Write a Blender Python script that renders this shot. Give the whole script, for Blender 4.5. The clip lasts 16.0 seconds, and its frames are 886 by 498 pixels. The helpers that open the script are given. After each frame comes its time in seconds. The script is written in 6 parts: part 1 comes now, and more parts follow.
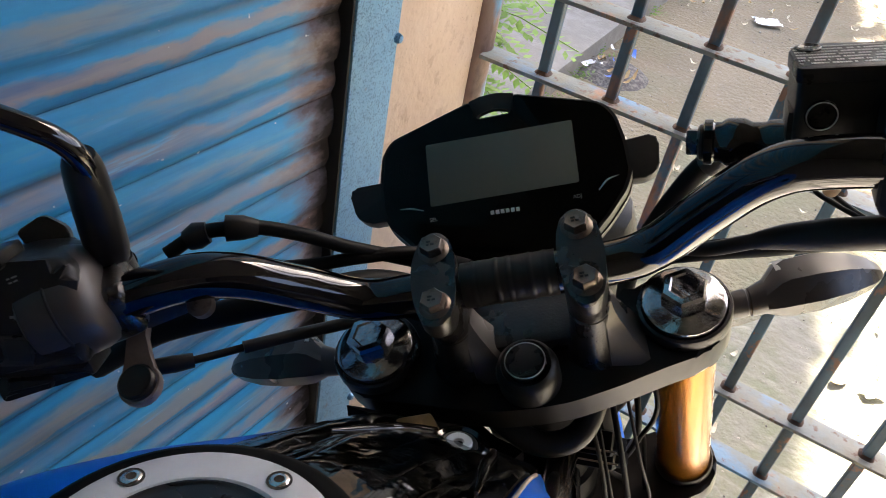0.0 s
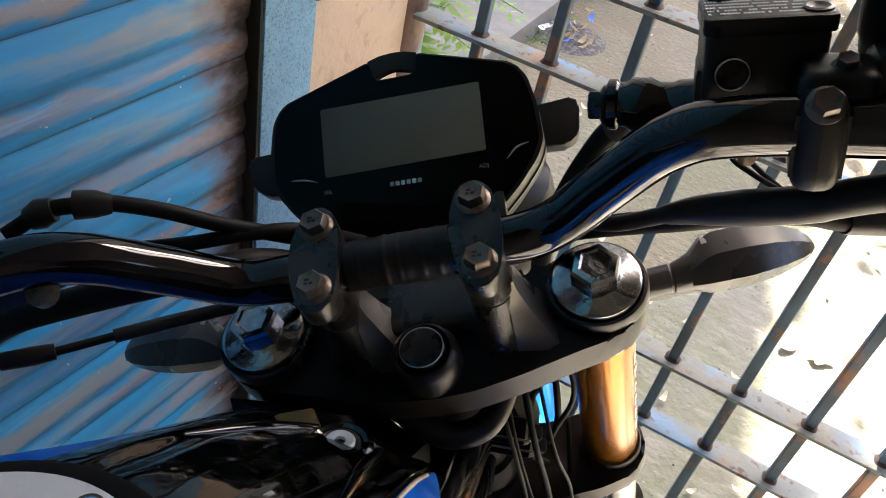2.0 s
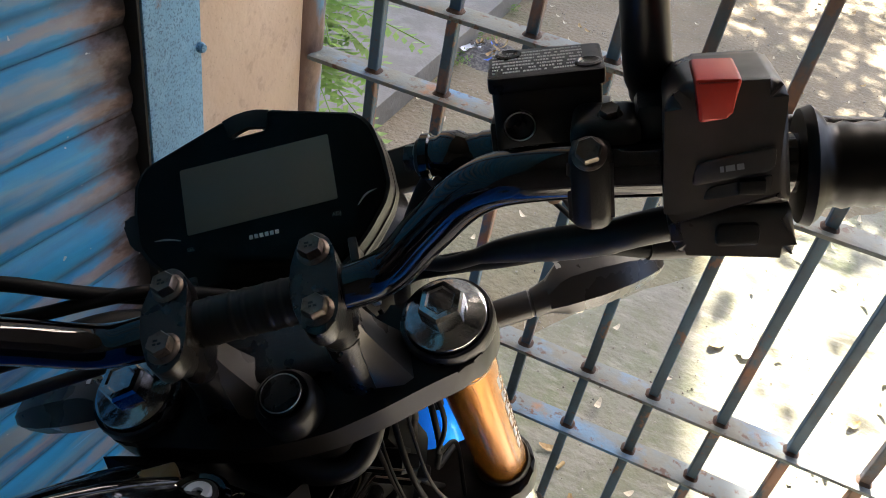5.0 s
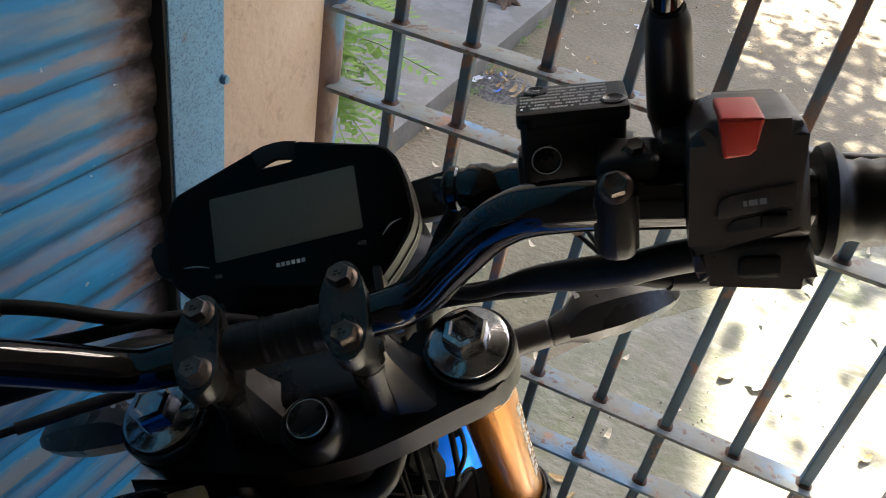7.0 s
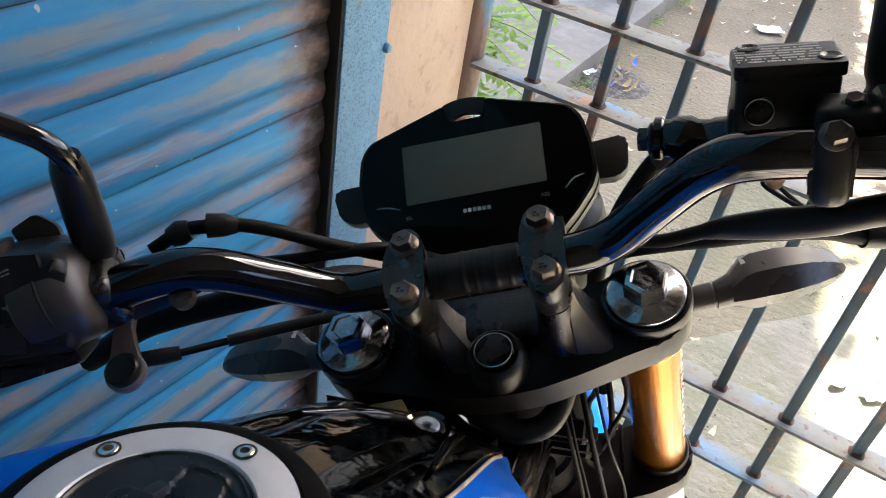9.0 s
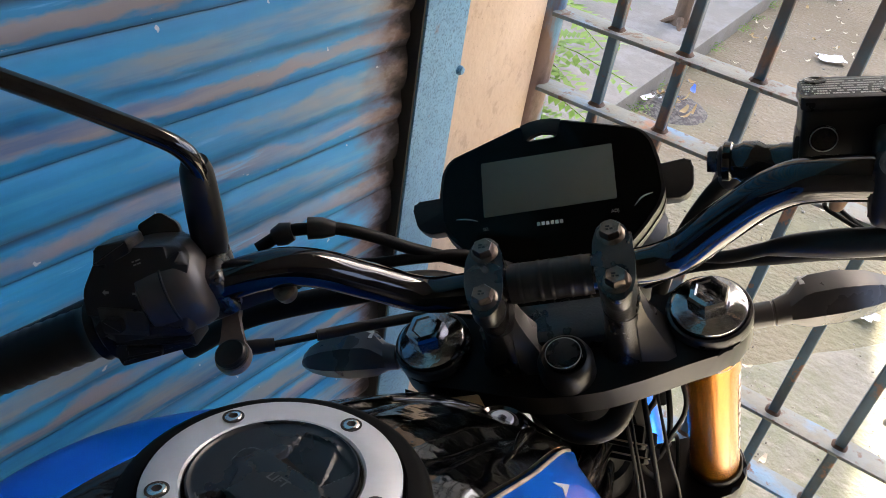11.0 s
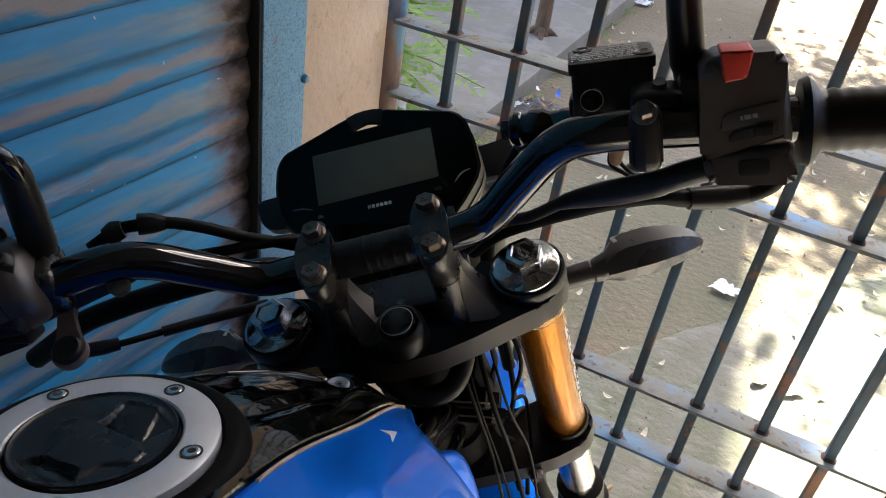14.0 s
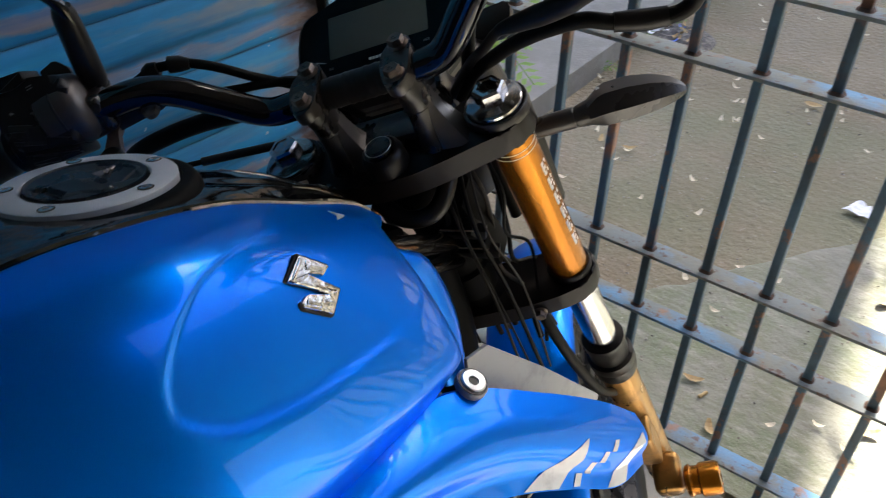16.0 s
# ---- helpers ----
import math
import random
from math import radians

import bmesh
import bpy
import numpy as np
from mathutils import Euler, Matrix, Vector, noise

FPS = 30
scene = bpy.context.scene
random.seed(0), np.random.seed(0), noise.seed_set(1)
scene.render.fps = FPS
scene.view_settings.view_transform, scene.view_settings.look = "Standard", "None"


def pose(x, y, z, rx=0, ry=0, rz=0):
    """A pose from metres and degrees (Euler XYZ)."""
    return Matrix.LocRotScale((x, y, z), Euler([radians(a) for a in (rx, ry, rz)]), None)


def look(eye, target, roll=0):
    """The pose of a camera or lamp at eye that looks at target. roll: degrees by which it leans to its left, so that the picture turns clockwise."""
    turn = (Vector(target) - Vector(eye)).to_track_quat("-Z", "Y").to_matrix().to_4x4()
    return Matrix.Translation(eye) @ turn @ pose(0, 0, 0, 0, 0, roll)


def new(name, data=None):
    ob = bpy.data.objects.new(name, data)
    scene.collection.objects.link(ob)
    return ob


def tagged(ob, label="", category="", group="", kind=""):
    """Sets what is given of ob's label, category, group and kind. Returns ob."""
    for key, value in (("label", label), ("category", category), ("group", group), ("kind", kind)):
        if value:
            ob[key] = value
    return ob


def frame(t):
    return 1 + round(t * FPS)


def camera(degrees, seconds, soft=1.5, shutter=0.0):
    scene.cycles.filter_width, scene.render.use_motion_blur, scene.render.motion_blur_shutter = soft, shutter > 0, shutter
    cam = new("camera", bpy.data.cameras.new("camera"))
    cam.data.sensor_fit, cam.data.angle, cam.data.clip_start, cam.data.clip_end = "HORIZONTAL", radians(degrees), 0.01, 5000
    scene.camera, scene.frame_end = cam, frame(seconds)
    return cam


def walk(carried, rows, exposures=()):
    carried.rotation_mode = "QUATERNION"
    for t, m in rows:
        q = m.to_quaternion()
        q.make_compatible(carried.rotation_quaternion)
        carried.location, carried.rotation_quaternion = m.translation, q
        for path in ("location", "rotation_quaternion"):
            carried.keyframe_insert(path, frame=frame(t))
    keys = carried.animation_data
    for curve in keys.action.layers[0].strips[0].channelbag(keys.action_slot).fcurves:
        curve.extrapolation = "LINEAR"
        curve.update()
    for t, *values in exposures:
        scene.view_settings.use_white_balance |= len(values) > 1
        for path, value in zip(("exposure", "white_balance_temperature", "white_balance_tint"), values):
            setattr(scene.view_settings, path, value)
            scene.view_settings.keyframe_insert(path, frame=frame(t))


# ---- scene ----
cam = camera(57.5, 16.0, soft=0.65, shutter=0.3)
PATH = [
    (0, (-0.1599, -0.9695, 1.3172), (-0.4799, -0.2462, 0.7053), 11.58),
    (0.5, (-0.1476, -0.9518, 1.3105), (-0.4539, -0.2232, 0.6979), 11.94),
    (1, (-0.1426, -0.9358, 1.2995), (-0.4326, -0.2087, 0.6774), 12.46),
    (1.5, (-0.1461, -0.9191, 1.2983), (-0.4271, -0.1959, 0.6674), 12.78),
    (2, (-0.1398, -0.9126, 1.2997), (-0.4077, -0.1888, 0.6638), 13.28),
    (2.5, (-0.1289, -0.9123, 1.3026), (-0.3847, -0.1872, 0.6632), 13.50),
    (3, (-0.1200, -0.9106, 1.3064), (-0.3703, -0.1860, 0.6642), 13.04),
    (3.5, (-0.1027, -0.9120, 1.3140), (-0.3476, -0.1840, 0.6736), 12.25),
    (4, (-0.0890, -0.9036, 1.3221), (-0.3279, -0.1691, 0.6869), 11.52),
    (4.5, (-0.0822, -0.8961, 1.3300), (-0.3092, -0.1494, 0.7049), 11.08),
    (4.7, (-0.0838, -0.8970, 1.3333), (-0.3088, -0.1444, 0.7145), 11.07),
    (6.8, (-0.0891, -0.9053, 1.3465), (-0.3287, -0.1276, 0.7654), 11.09),
    (7, (-0.0925, -0.9113, 1.3431), (-0.3390, -0.1370, 0.7603), 11.00),
    (7.5, (-0.1036, -0.9287, 1.3368), (-0.3699, -0.1647, 0.7491), 11.03),
    (8, (-0.1163, -0.9454, 1.3341), (-0.4054, -0.1935, 0.7417), 10.89),
    (8.5, (-0.1250, -0.9611, 1.3327), (-0.4382, -0.2223, 0.7359), 10.65),
    (9, (-0.1266, -0.9801, 1.3287), (-0.4638, -0.2571, 0.7258), 10.33),
    (9.5, (-0.1283, -1.0037, 1.3327), (-0.4912, -0.2956, 0.7270), 10.00),
    (9.7, (-0.1290, -1.0095, 1.3364), (-0.4988, -0.3075, 0.7278), 9.99),
    (11.8, (-0.1166, -1.0333, 1.3455), (-0.5183, -0.3236, 0.7667), 9.89),
    (12, (-0.1132, -1.0367, 1.3447), (-0.5103, -0.3226, 0.7681), 10.08),
    (12.5, (-0.0982, -1.0445, 1.3534), (-0.4799, -0.3150, 0.7859), 10.19),
    (13, (-0.0779, -1.0402, 1.3585), (-0.4229, -0.2826, 0.8044), 10.66),
    (13.5, (-0.0652, -1.0390, 1.3510), (-0.3857, -0.2686, 0.7999), 10.07),
    (14, (-0.0576, -1.0423, 1.3486), (-0.3582, -0.2651, 0.7957), 9.26),
    (14.5, (-0.0387, -1.0478, 1.3376), (-0.3190, -0.2697, 0.7754), 8.40),
    (15, (0.0176, -1.0659, 1.3398), (-0.2584, -0.3011, 0.7577), 7.18),
    (15.5, (0.0904, -1.0856, 1.3458), (-0.2536, -0.3652, 0.7435), 4.69),
    (16, (0.1474, -1.0760, 1.3338), (-0.3127, -0.4357, 0.7187), 1.23),
]
EXPOSURES = [(0, 4.15, 7000, 14), (2, 4.1, 7000, 14), (3.5, 3.85, 6900, 13), (7, 3.5, 6700, 11), (8, 3.75, 6700, 11), (9, 4.3, 6800, 12), (12.5, 4.15, 7100, 14), (14, 3.5, 6700, 12), (15, 3.15, 6500, 10), (16, 3.3, 6400, 10)]
walk(cam, [(t, look(eye, target, roll)) for t, eye, target, roll in PATH], EXPOSURES)

# ---- daylight ----
SUN_ELEV, SUN_AZ = 50.0, -6.0      # degrees above the horizon; from +y towards +x
world = bpy.data.worlds.new("world")
scene.world = world
world.use_nodes = True
sky = world.node_tree.nodes.new("ShaderNodeTexSky")
sky.sky_type, sky.sun_disc = "NISHITA", False
sky.sun_elevation, sky.sun_rotation = radians(SUN_ELEV), radians(SUN_AZ)
sky.air_density, sky.dust_density, sky.ozone_density = 0.8, 3.0, 0.6
world.node_tree.links.new(sky.outputs[0], world.node_tree.nodes["Background"].inputs[0])
world.node_tree.nodes["Background"].inputs[1].default_value = 0.062
sun = new("sun", bpy.data.lights.new("sun", "SUN"))
sun.data.energy, sun.data.angle, sun.data.color = 4.0, radians(0.6), (1.0, 0.94, 0.84)
SUN_DIR = Vector((math.sin(radians(SUN_AZ)) * math.cos(radians(SUN_ELEV)), math.cos(radians(SUN_AZ)) * math.cos(radians(SUN_ELEV)), math.sin(radians(SUN_ELEV))))
sun.matrix_world = look(SUN_DIR * 10, (0, 0, 0))


# ---- materials ----
def material(name, base, rough=0.5, metal=0.0, layers=(), bump=0.0, bump_scale=200.0, coat=0.0, spec=0.5, rough_var=0.0, rough_scale=30.0, shift=False):
    """A node material. layers: (scale, low, high, colour, amount, stretch), each a noise that lays a second colour over the base where it passes low to high."""
    m = bpy.data.materials.new(name)
    m.use_nodes = True
    nt, link = m.node_tree, m.node_tree.links.new
    bsdf = nt.nodes["Principled BSDF"]
    coord = nt.nodes.new("ShaderNodeTexCoord")
    place = coord.outputs["Object"]
    if shift:                       # another stretch of the pattern for each object
        info, scatter = nt.nodes.new("ShaderNodeObjectInfo"), nt.nodes.new("ShaderNodeVectorMath")
        scatter.operation = "MULTIPLY_ADD"
        scatter.inputs[1].default_value = (7, 5, 3)
        link(info.outputs["Random"], scatter.inputs[0])
        link(coord.outputs["Object"], scatter.inputs[2])
        place = scatter.outputs[0]
    bsdf.inputs["Roughness"].default_value = rough
    bsdf.inputs["Metallic"].default_value = metal
    bsdf.inputs["Coat Weight"].default_value = coat
    bsdf.inputs["Coat Roughness"].default_value = 0.04
    bsdf.inputs["Specular IOR Level"].default_value = spec
    bsdf.inputs["Base Color"].default_value = (*base, 1)
    last = None
    for scale, low, high, colour, amount, stretch in layers:
        mp = nt.nodes.new("ShaderNodeMapping")
        mp.inputs["Scale"].default_value = stretch
        mp.inputs["Location"].default_value = (scale * 0.37, scale * 0.11, scale * 0.73)
        link(place, mp.inputs[0])
        nz = nt.nodes.new("ShaderNodeTexNoise")
        nz.inputs["Scale"].default_value, nz.inputs["Detail"].default_value, nz.inputs["Roughness"].default_value = scale, 6, 0.62
        link(mp.outputs[0], nz.inputs["Vector"])
        mr = nt.nodes.new("ShaderNodeMapRange")
        mr.inputs["From Min"].default_value, mr.inputs["From Max"].default_value, mr.inputs["To Max"].default_value = low, high, amount
        link(nz.outputs["Fac"], mr.inputs["Value"])
        mix = nt.nodes.new("ShaderNodeMix")
        mix.data_type = "RGBA"
        link(mr.outputs[0], mix.inputs["Factor"])
        if last:
            link(last, mix.inputs[6])
        else:
            mix.inputs[6].default_value = (*base, 1)
        mix.inputs[7].default_value = (*colour, 1)
        last = mix.outputs[2]
    if last:
        link(last, bsdf.inputs["Base Color"])
    if rough_var:
        nz = nt.nodes.new("ShaderNodeTexNoise")
        nz.inputs["Scale"].default_value, nz.inputs["Detail"].default_value = rough_scale, 5
        link(coord.outputs["Object"], nz.inputs["Vector"])
        mr = nt.nodes.new("ShaderNodeMapRange")
        mr.inputs["From Min"].default_value, mr.inputs["From Max"].default_value = 0.3, 0.7
        mr.inputs["To Min"].default_value, mr.inputs["To Max"].default_value = max(rough - rough_var, 0.02), min(rough + rough_var, 1)
        link(nz.outputs["Fac"], mr.inputs["Value"])
        link(mr.outputs[0], bsdf.inputs["Roughness"])
    if bump:
        nz = nt.nodes.new("ShaderNodeTexNoise")
        nz.inputs["Scale"].default_value, nz.inputs["Detail"].default_value = bump_scale, 4
        link(coord.outputs["Object"], nz.inputs["Vector"])
        bp = nt.nodes.new("ShaderNodeBump")
        bp.inputs["Strength"].default_value, bp.inputs["Distance"].default_value = 1.0, bump
        link(nz.outputs["Fac"], bp.inputs["Height"])
        link(bp.outputs[0], bsdf.inputs["Normal"])
    return m


ONE = (1, 1, 1)
MAT_GROUND = material("packed_earth", (0.190, 0.152, 0.094), 0.95, layers=[(1.3, 0.42, 0.62, (0.245, 0.205, 0.138), 0.8, ONE), (9, 0.5, 0.7, (0.20, 0.17, 0.12), 0.6, ONE), (60, 0.55, 0.7, (0.36, 0.32, 0.26), 0.5, ONE), (0.9, 0.52, 0.66, (0.15, 0.17, 0.095), 0.5, ONE), (240, 0.56, 0.66, (0.12, 0.10, 0.07), 0.6, ONE)], bump=0.011, bump_scale=45)
MAT_CONCRETE = material("rough_concrete", (0.42, 0.40, 0.36), 0.9, layers=[(3, 0.4, 0.65, (0.30, 0.29, 0.25), 0.7, ONE), (30, 0.5, 0.7, (0.5, 0.48, 0.43), 0.5, ONE)], bump=0.003, bump_scale=60)
MAT_SLAB = material("grey_slab", (0.225, 0.210, 0.180), 0.85, layers=[(2, 0.4, 0.65, (0.165, 0.155, 0.130), 0.7, ONE), (7, 0.50, 0.62, (0.27, 0.26, 0.24), 0.6, ONE), (25, 0.52, 0.7, (0.26, 0.245, 0.21), 0.5, ONE)], bump=0.002, bump_scale=80)
MAT_PLASTER = material("beige_plaster", (0.64, 0.485, 0.365), 0.9, layers=[(5, 0.45, 0.65, (0.70, 0.56, 0.44), 0.7, ONE), (40, 0.56, 0.66, (0.42, 0.28, 0.2), 0.45, ONE), (300, 0.62, 0.7, (0.3, 0.22, 0.17), 0.6, ONE)], bump=0.0012, bump_scale=90)
MAT_WALL = material("grey_render", (0.5, 0.47, 0.43), 0.9, layers=[(2, 0.4, 0.65, (0.4, 0.38, 0.34), 0.7, ONE)], bump=0.002, bump_scale=60)
# kept dark so the added yard walls dim reflections in the tank
MAT_DIMWALL = material("dark_added_wall", (0.11, 0.105, 0.085), 0.95, layers=[(1.5, 0.4, 0.62, (0.06, 0.07, 0.04), 0.8, ONE), (12, 0.5, 0.7, (0.17, 0.16, 0.13), 0.5, ONE)], bump=0.004, bump_scale=40)
MAT_FRAME = material("speckled_blue_steel", (0.13, 0.32, 0.50), 0.5, layers=[(60, 0.45, 0.65, (0.17, 0.38, 0.56), 0.7, ONE), (420, 0.52, 0.60, (0.05, 0.13, 0.22), 0.85, (1, 1, 1)), (30, 0.63, 0.72, (0.16, 0.12, 0.1), 0.7, ONE)], bump=0.0004, bump_scale=400)
# flat black for gaps and wells, and for the channel's painted shade
MAT_DARK = material("flat_black", (0.02, 0.018, 0.016), 0.9)
MAT_BAR = material("rusty_blue_bar", (0.055, 0.115, 0.170), 0.55, layers=[(14, 0.42, 0.6, (0.035, 0.056, 0.072), 0.85, (1, 1, 0.6)), (7, 0.58, 0.64, (0.30, 0.13, 0.06), 0.85, (1, 1, 0.6)), (26, 0.60, 0.64, (0.20, 0.10, 0.06), 0.85, (1, 1, 0.7)), (120, 0.6, 0.7, (0.12, 0.07, 0.05), 0.7, ONE)], bump=0.0006, bump_scale=160, shift=True)
MAT_RUSTBAR = material("rust_brown_bar", (0.17, 0.105, 0.075), 0.7, layers=[(12, 0.44, 0.58, (0.30, 0.15, 0.08), 0.7, (1, 1, 0.6)), (6, 0.50, 0.60, (0.07, 0.12, 0.16), 0.85, (1, 1, 0.6)), (120, 0.55, 0.7, (0.08, 0.05, 0.04), 0.7, ONE)], bump=0.0006, bump_scale=160, shift=True)


def rust_above(m, z0, z1, colour):
    """More rust on the upper ends, where rain reaches the bars."""
    nt, link = m.node_tree, m.node_tree.links.new
    bsdf = nt.nodes["Principled BSDF"]
    coord, xyz, nz = nt.nodes.new("ShaderNodeTexCoord"), nt.nodes.new("ShaderNodeSeparateXYZ"), nt.nodes.new("ShaderNodeTexNoise")
    link(coord.outputs["Object"], xyz.inputs[0])
    link(coord.outputs["Object"], nz.inputs["Vector"])
    nz.inputs["Scale"].default_value, nz.inputs["Detail"].default_value = 24, 5
    total, ramp, mix = nt.nodes.new("ShaderNodeMath"), nt.nodes.new("ShaderNodeMapRange"), nt.nodes.new("ShaderNodeMix")
    total.operation = "MULTIPLY_ADD"
    total.inputs[1].default_value = 0.5
    link(nz.outputs["Fac"], total.inputs[0])
    link(xyz.outputs["Z"], total.inputs[2])
    ramp.inputs["From Min"].default_value, ramp.inputs["From Max"].default_value, ramp.inputs["To Max"].default_value = z0 + 0.25, z1 + 0.25, 0.85
    link(total.outputs[0], ramp.inputs["Value"])
    mix.data_type = "RGBA"
    link(ramp.outputs[0], mix.inputs["Factor"])
    link(bsdf.inputs["Base Color"].links[0].from_socket, mix.inputs[6])
    mix.inputs[7].default_value = (*colour, 1)
    link(mix.outputs[2], bsdf.inputs["Base Color"])


rust_above(MAT_BAR, 0.88, 1.10, (0.12, 0.075, 0.055))
# dark tone chosen for the added roof and walls, which cut stray light
MAT_DIMSHELL = material("dark_added_shell", (0.08, 0.074, 0.068), 0.95, layers=[(2, 0.4, 0.65, (0.04, 0.036, 0.033), 0.7, ONE)], bump=0.002, bump_scale=60)
MAT_WELD = material("rusty_weld", (0.075, 0.048, 0.036), 0.8, layers=[(60, 0.45, 0.65, (0.16, 0.085, 0.05), 0.7, ONE), (140, 0.55, 0.65, (0.05, 0.05, 0.05), 0.7, ONE)], bump=0.0008, bump_scale=300, shift=True)
MAT_RAIL = material("weathered_rail", (0.145, 0.175, 0.180), 0.6, layers=[(11, 0.46, 0.62, (0.19, 0.185, 0.145), 0.7, ONE), (6, 0.50, 0.60, (0.085, 0.25, 0.46), 0.80, (0.6, 1, 1)), (34, 0.54, 0.64, (0.15, 0.15, 0.12), 0.7, ONE), (60, 0.57, 0.64, (0.10, 0.05, 0.03), 0.85, ONE), (16, 0.62, 0.7, (0.28, 0.13, 0.06), 0.8, ONE)], bump=0.0006, bump_scale=160)
MAT_POLE = material("rusty_pole", (0.10, 0.27, 0.46), 0.5, layers=[(9, 0.47, 0.56, (0.24, 0.13, 0.08), 0.9, (1, 1, 0.35)), (30, 0.52, 0.66, (0.10, 0.06, 0.045), 0.75, (1, 1, 0.5))], bump=0.0008, bump_scale=120)
MAT_GLOSS = material("black_gloss_tube", (0.003, 0.003, 0.005), 0.08, coat=0.4, spec=0.45)
MAT_SATIN = material("satin_black_metal", (0.014, 0.0122, 0.0112), 0.29, layers=[(40, 0.5, 0.7, (0.032, 0.027, 0.024), 0.6, ONE), (220, 0.58, 0.68, (0.05, 0.045, 0.04), 0.4, ONE)], rough_var=0.08, bump=0.0002, bump_scale=600, spec=0.5)
MAT_PLASTIC = material("black_plastic", (0.010, 0.0092, 0.0085), 0.36, layers=[(25, 0.5, 0.7, (0.022, 0.019, 0.017), 0.5, ONE)], rough_var=0.1, bump=0.00012, bump_scale=900, spec=0.28)
MAT_RUBBER = material("black_rubber", (0.009, 0.0080, 0.0074), 0.38, layers=[(30, 0.5, 0.7, (0.022, 0.0185, 0.016), 0.5, ONE)], spec=0.32)
MAT_CASTING = material("painted_black_casting", (0.0075, 0.0058, 0.0050), 0.36, layers=[(30, 0.5, 0.7, (0.014, 0.0105, 0.009), 0.5, ONE)], rough_var=0.06, spec=0.20)
MAT_SPAR = material("gloss_frame_paint", (0.010, 0.0085, 0.008), 0.16, layers=[(90, 0.56, 0.66, (0.06, 0.045, 0.035), 0.6, ONE)], rough_var=0.1, spec=0.6, coat=0.4)
MAT_INDICATOR = material("dusty_indicator_plastic", (0.028, 0.0242, 0.0222), 0.30, layers=[(30, 0.45, 0.7, (0.030, 0.026, 0.023), 0.6, ONE)], rough_var=0.08, spec=0.5)
MAT_LID = material("black_cap_plastic", (0.007, 0.0075, 0.009), 0.30, layers=[(40, 0.5, 0.7, (0.014, 0.014, 0.016), 0.5, ONE)], rough_var=0.08, spec=0.4)
MAT_FACE = material("black_face_glass", (0.0015, 0.0015, 0.0015), 0.12, spec=0.12)
MAT_LCD = material("grey_display", (0.112, 0.122, 0.098), 0.25, layers=[(18, 0.4, 0.7, (0.128, 0.136, 0.108), 0.6, ONE)], spec=0.3)
MAT_CHROME = material("chrome", (0.68, 0.67, 0.66), 0.20, 1.0, layers=[(90, 0.5, 0.68, (0.45, 0.44, 0.43), 0.4, ONE)], rough_var=0.05, rough_scale=120)
MAT_BOLT = material("weathered_bolt", (0.16, 0.13, 0.11), 0.42, 0.9, layers=[(200, 0.5, 0.65, (0.07, 0.05, 0.04), 0.7, ONE)])
MAT_EMBLEM = material("polished_emblem", (0.62, 0.62, 0.62), 0.14, 1.0, layers=[(160, 0.45, 0.6, (0.30, 0.30, 0.31), 0.7, ONE)], bump=0.0016, bump_scale=150)
MAT_SCUFFED = material("scuffed_chrome", (0.50, 0.50, 0.51), 0.17, 1.0, layers=[(45, 0.46, 0.62, (0.22, 0.22, 0.23), 0.75, ONE), (260, 0.55, 0.66, (0.75, 0.74, 0.72), 0.6, ONE)], rough_var=0.10, rough_scale=90, bump=0.0005, bump_scale=110)
MAT_ALU = material("brushed_aluminium", (0.55, 0.56, 0.57), 0.34, 0.85, layers=[(60, 0.5, 0.7, (0.42, 0.43, 0.44), 0.6, ONE)], rough_var=0.08)
MAT_DULLGOLD = material("dull_gold_leg", (0.46, 0.25, 0.07), 0.32, 0.75, layers=[(40, 0.5, 0.68, (0.20, 0.10, 0.035), 0.7, ONE)], rough_var=0.08)
MAT_GOLD = material("gold_fork", (0.47, 0.170, 0.009), 0.24, 0.72, layers=[(300, 0.45, 0.7, (0.33, 0.110, 0.006), 0.5, (1, 1, 0.05))])
MAT_BLUE = material("metallic_blue_paint", (0.0, 0.170, 0.80), 0.33, 0.66, coat=0.30, layers=[(1500, 0.45, 0.7, (0.0, 0.22, 0.88), 0.4, ONE)], spec=0.08)
MAT_BLUE.node_tree.nodes["Principled BSDF"].inputs["Specular Tint"].default_value = (0.10, 0.40, 1.0, 1)
MAT_WORN = material("worn_satin_steel", (0.24, 0.175, 0.140), 0.32, 0.35, layers=[(60, 0.5, 0.68, (0.12, 0.10, 0.09), 0.7, ONE)], rough_var=0.1)
# grey base paints the sheen that the satin fillets catch
MAT_WEB = material("sheen_grey_casting", (0.085, 0.078, 0.072), 0.30, 0.3, layers=[(50, 0.5, 0.7, (0.11, 0.10, 0.092), 0.6, ONE)], rough_var=0.06, spec=0.5)
MAT_RING = material("dull_silver_ring", (0.50, 0.52, 0.55), 0.45, 0.35, layers=[(50, 0.5, 0.7, (0.42, 0.44, 0.47), 0.6, ONE)], rough_var=0.08)
MAT_BLACKPAINT = material("black_gloss_panel", (0.0015, 0.0015, 0.0015), 0.08, coat=0.25, spec=0.45, bump=0.0035, bump_scale=16)
MAT_RED = material("red_switch", (0.55, 0.035, 0.02), 0.4)
MAT_WHITE = material("white_print", (0.62, 0.62, 0.6), 0.5)
MAT_LEAF = material("green_leaf", (0.13, 0.25, 0.03), 0.5, layers=[(40, 0.45, 0.65, (0.20, 0.32, 0.055), 0.7, ONE)])
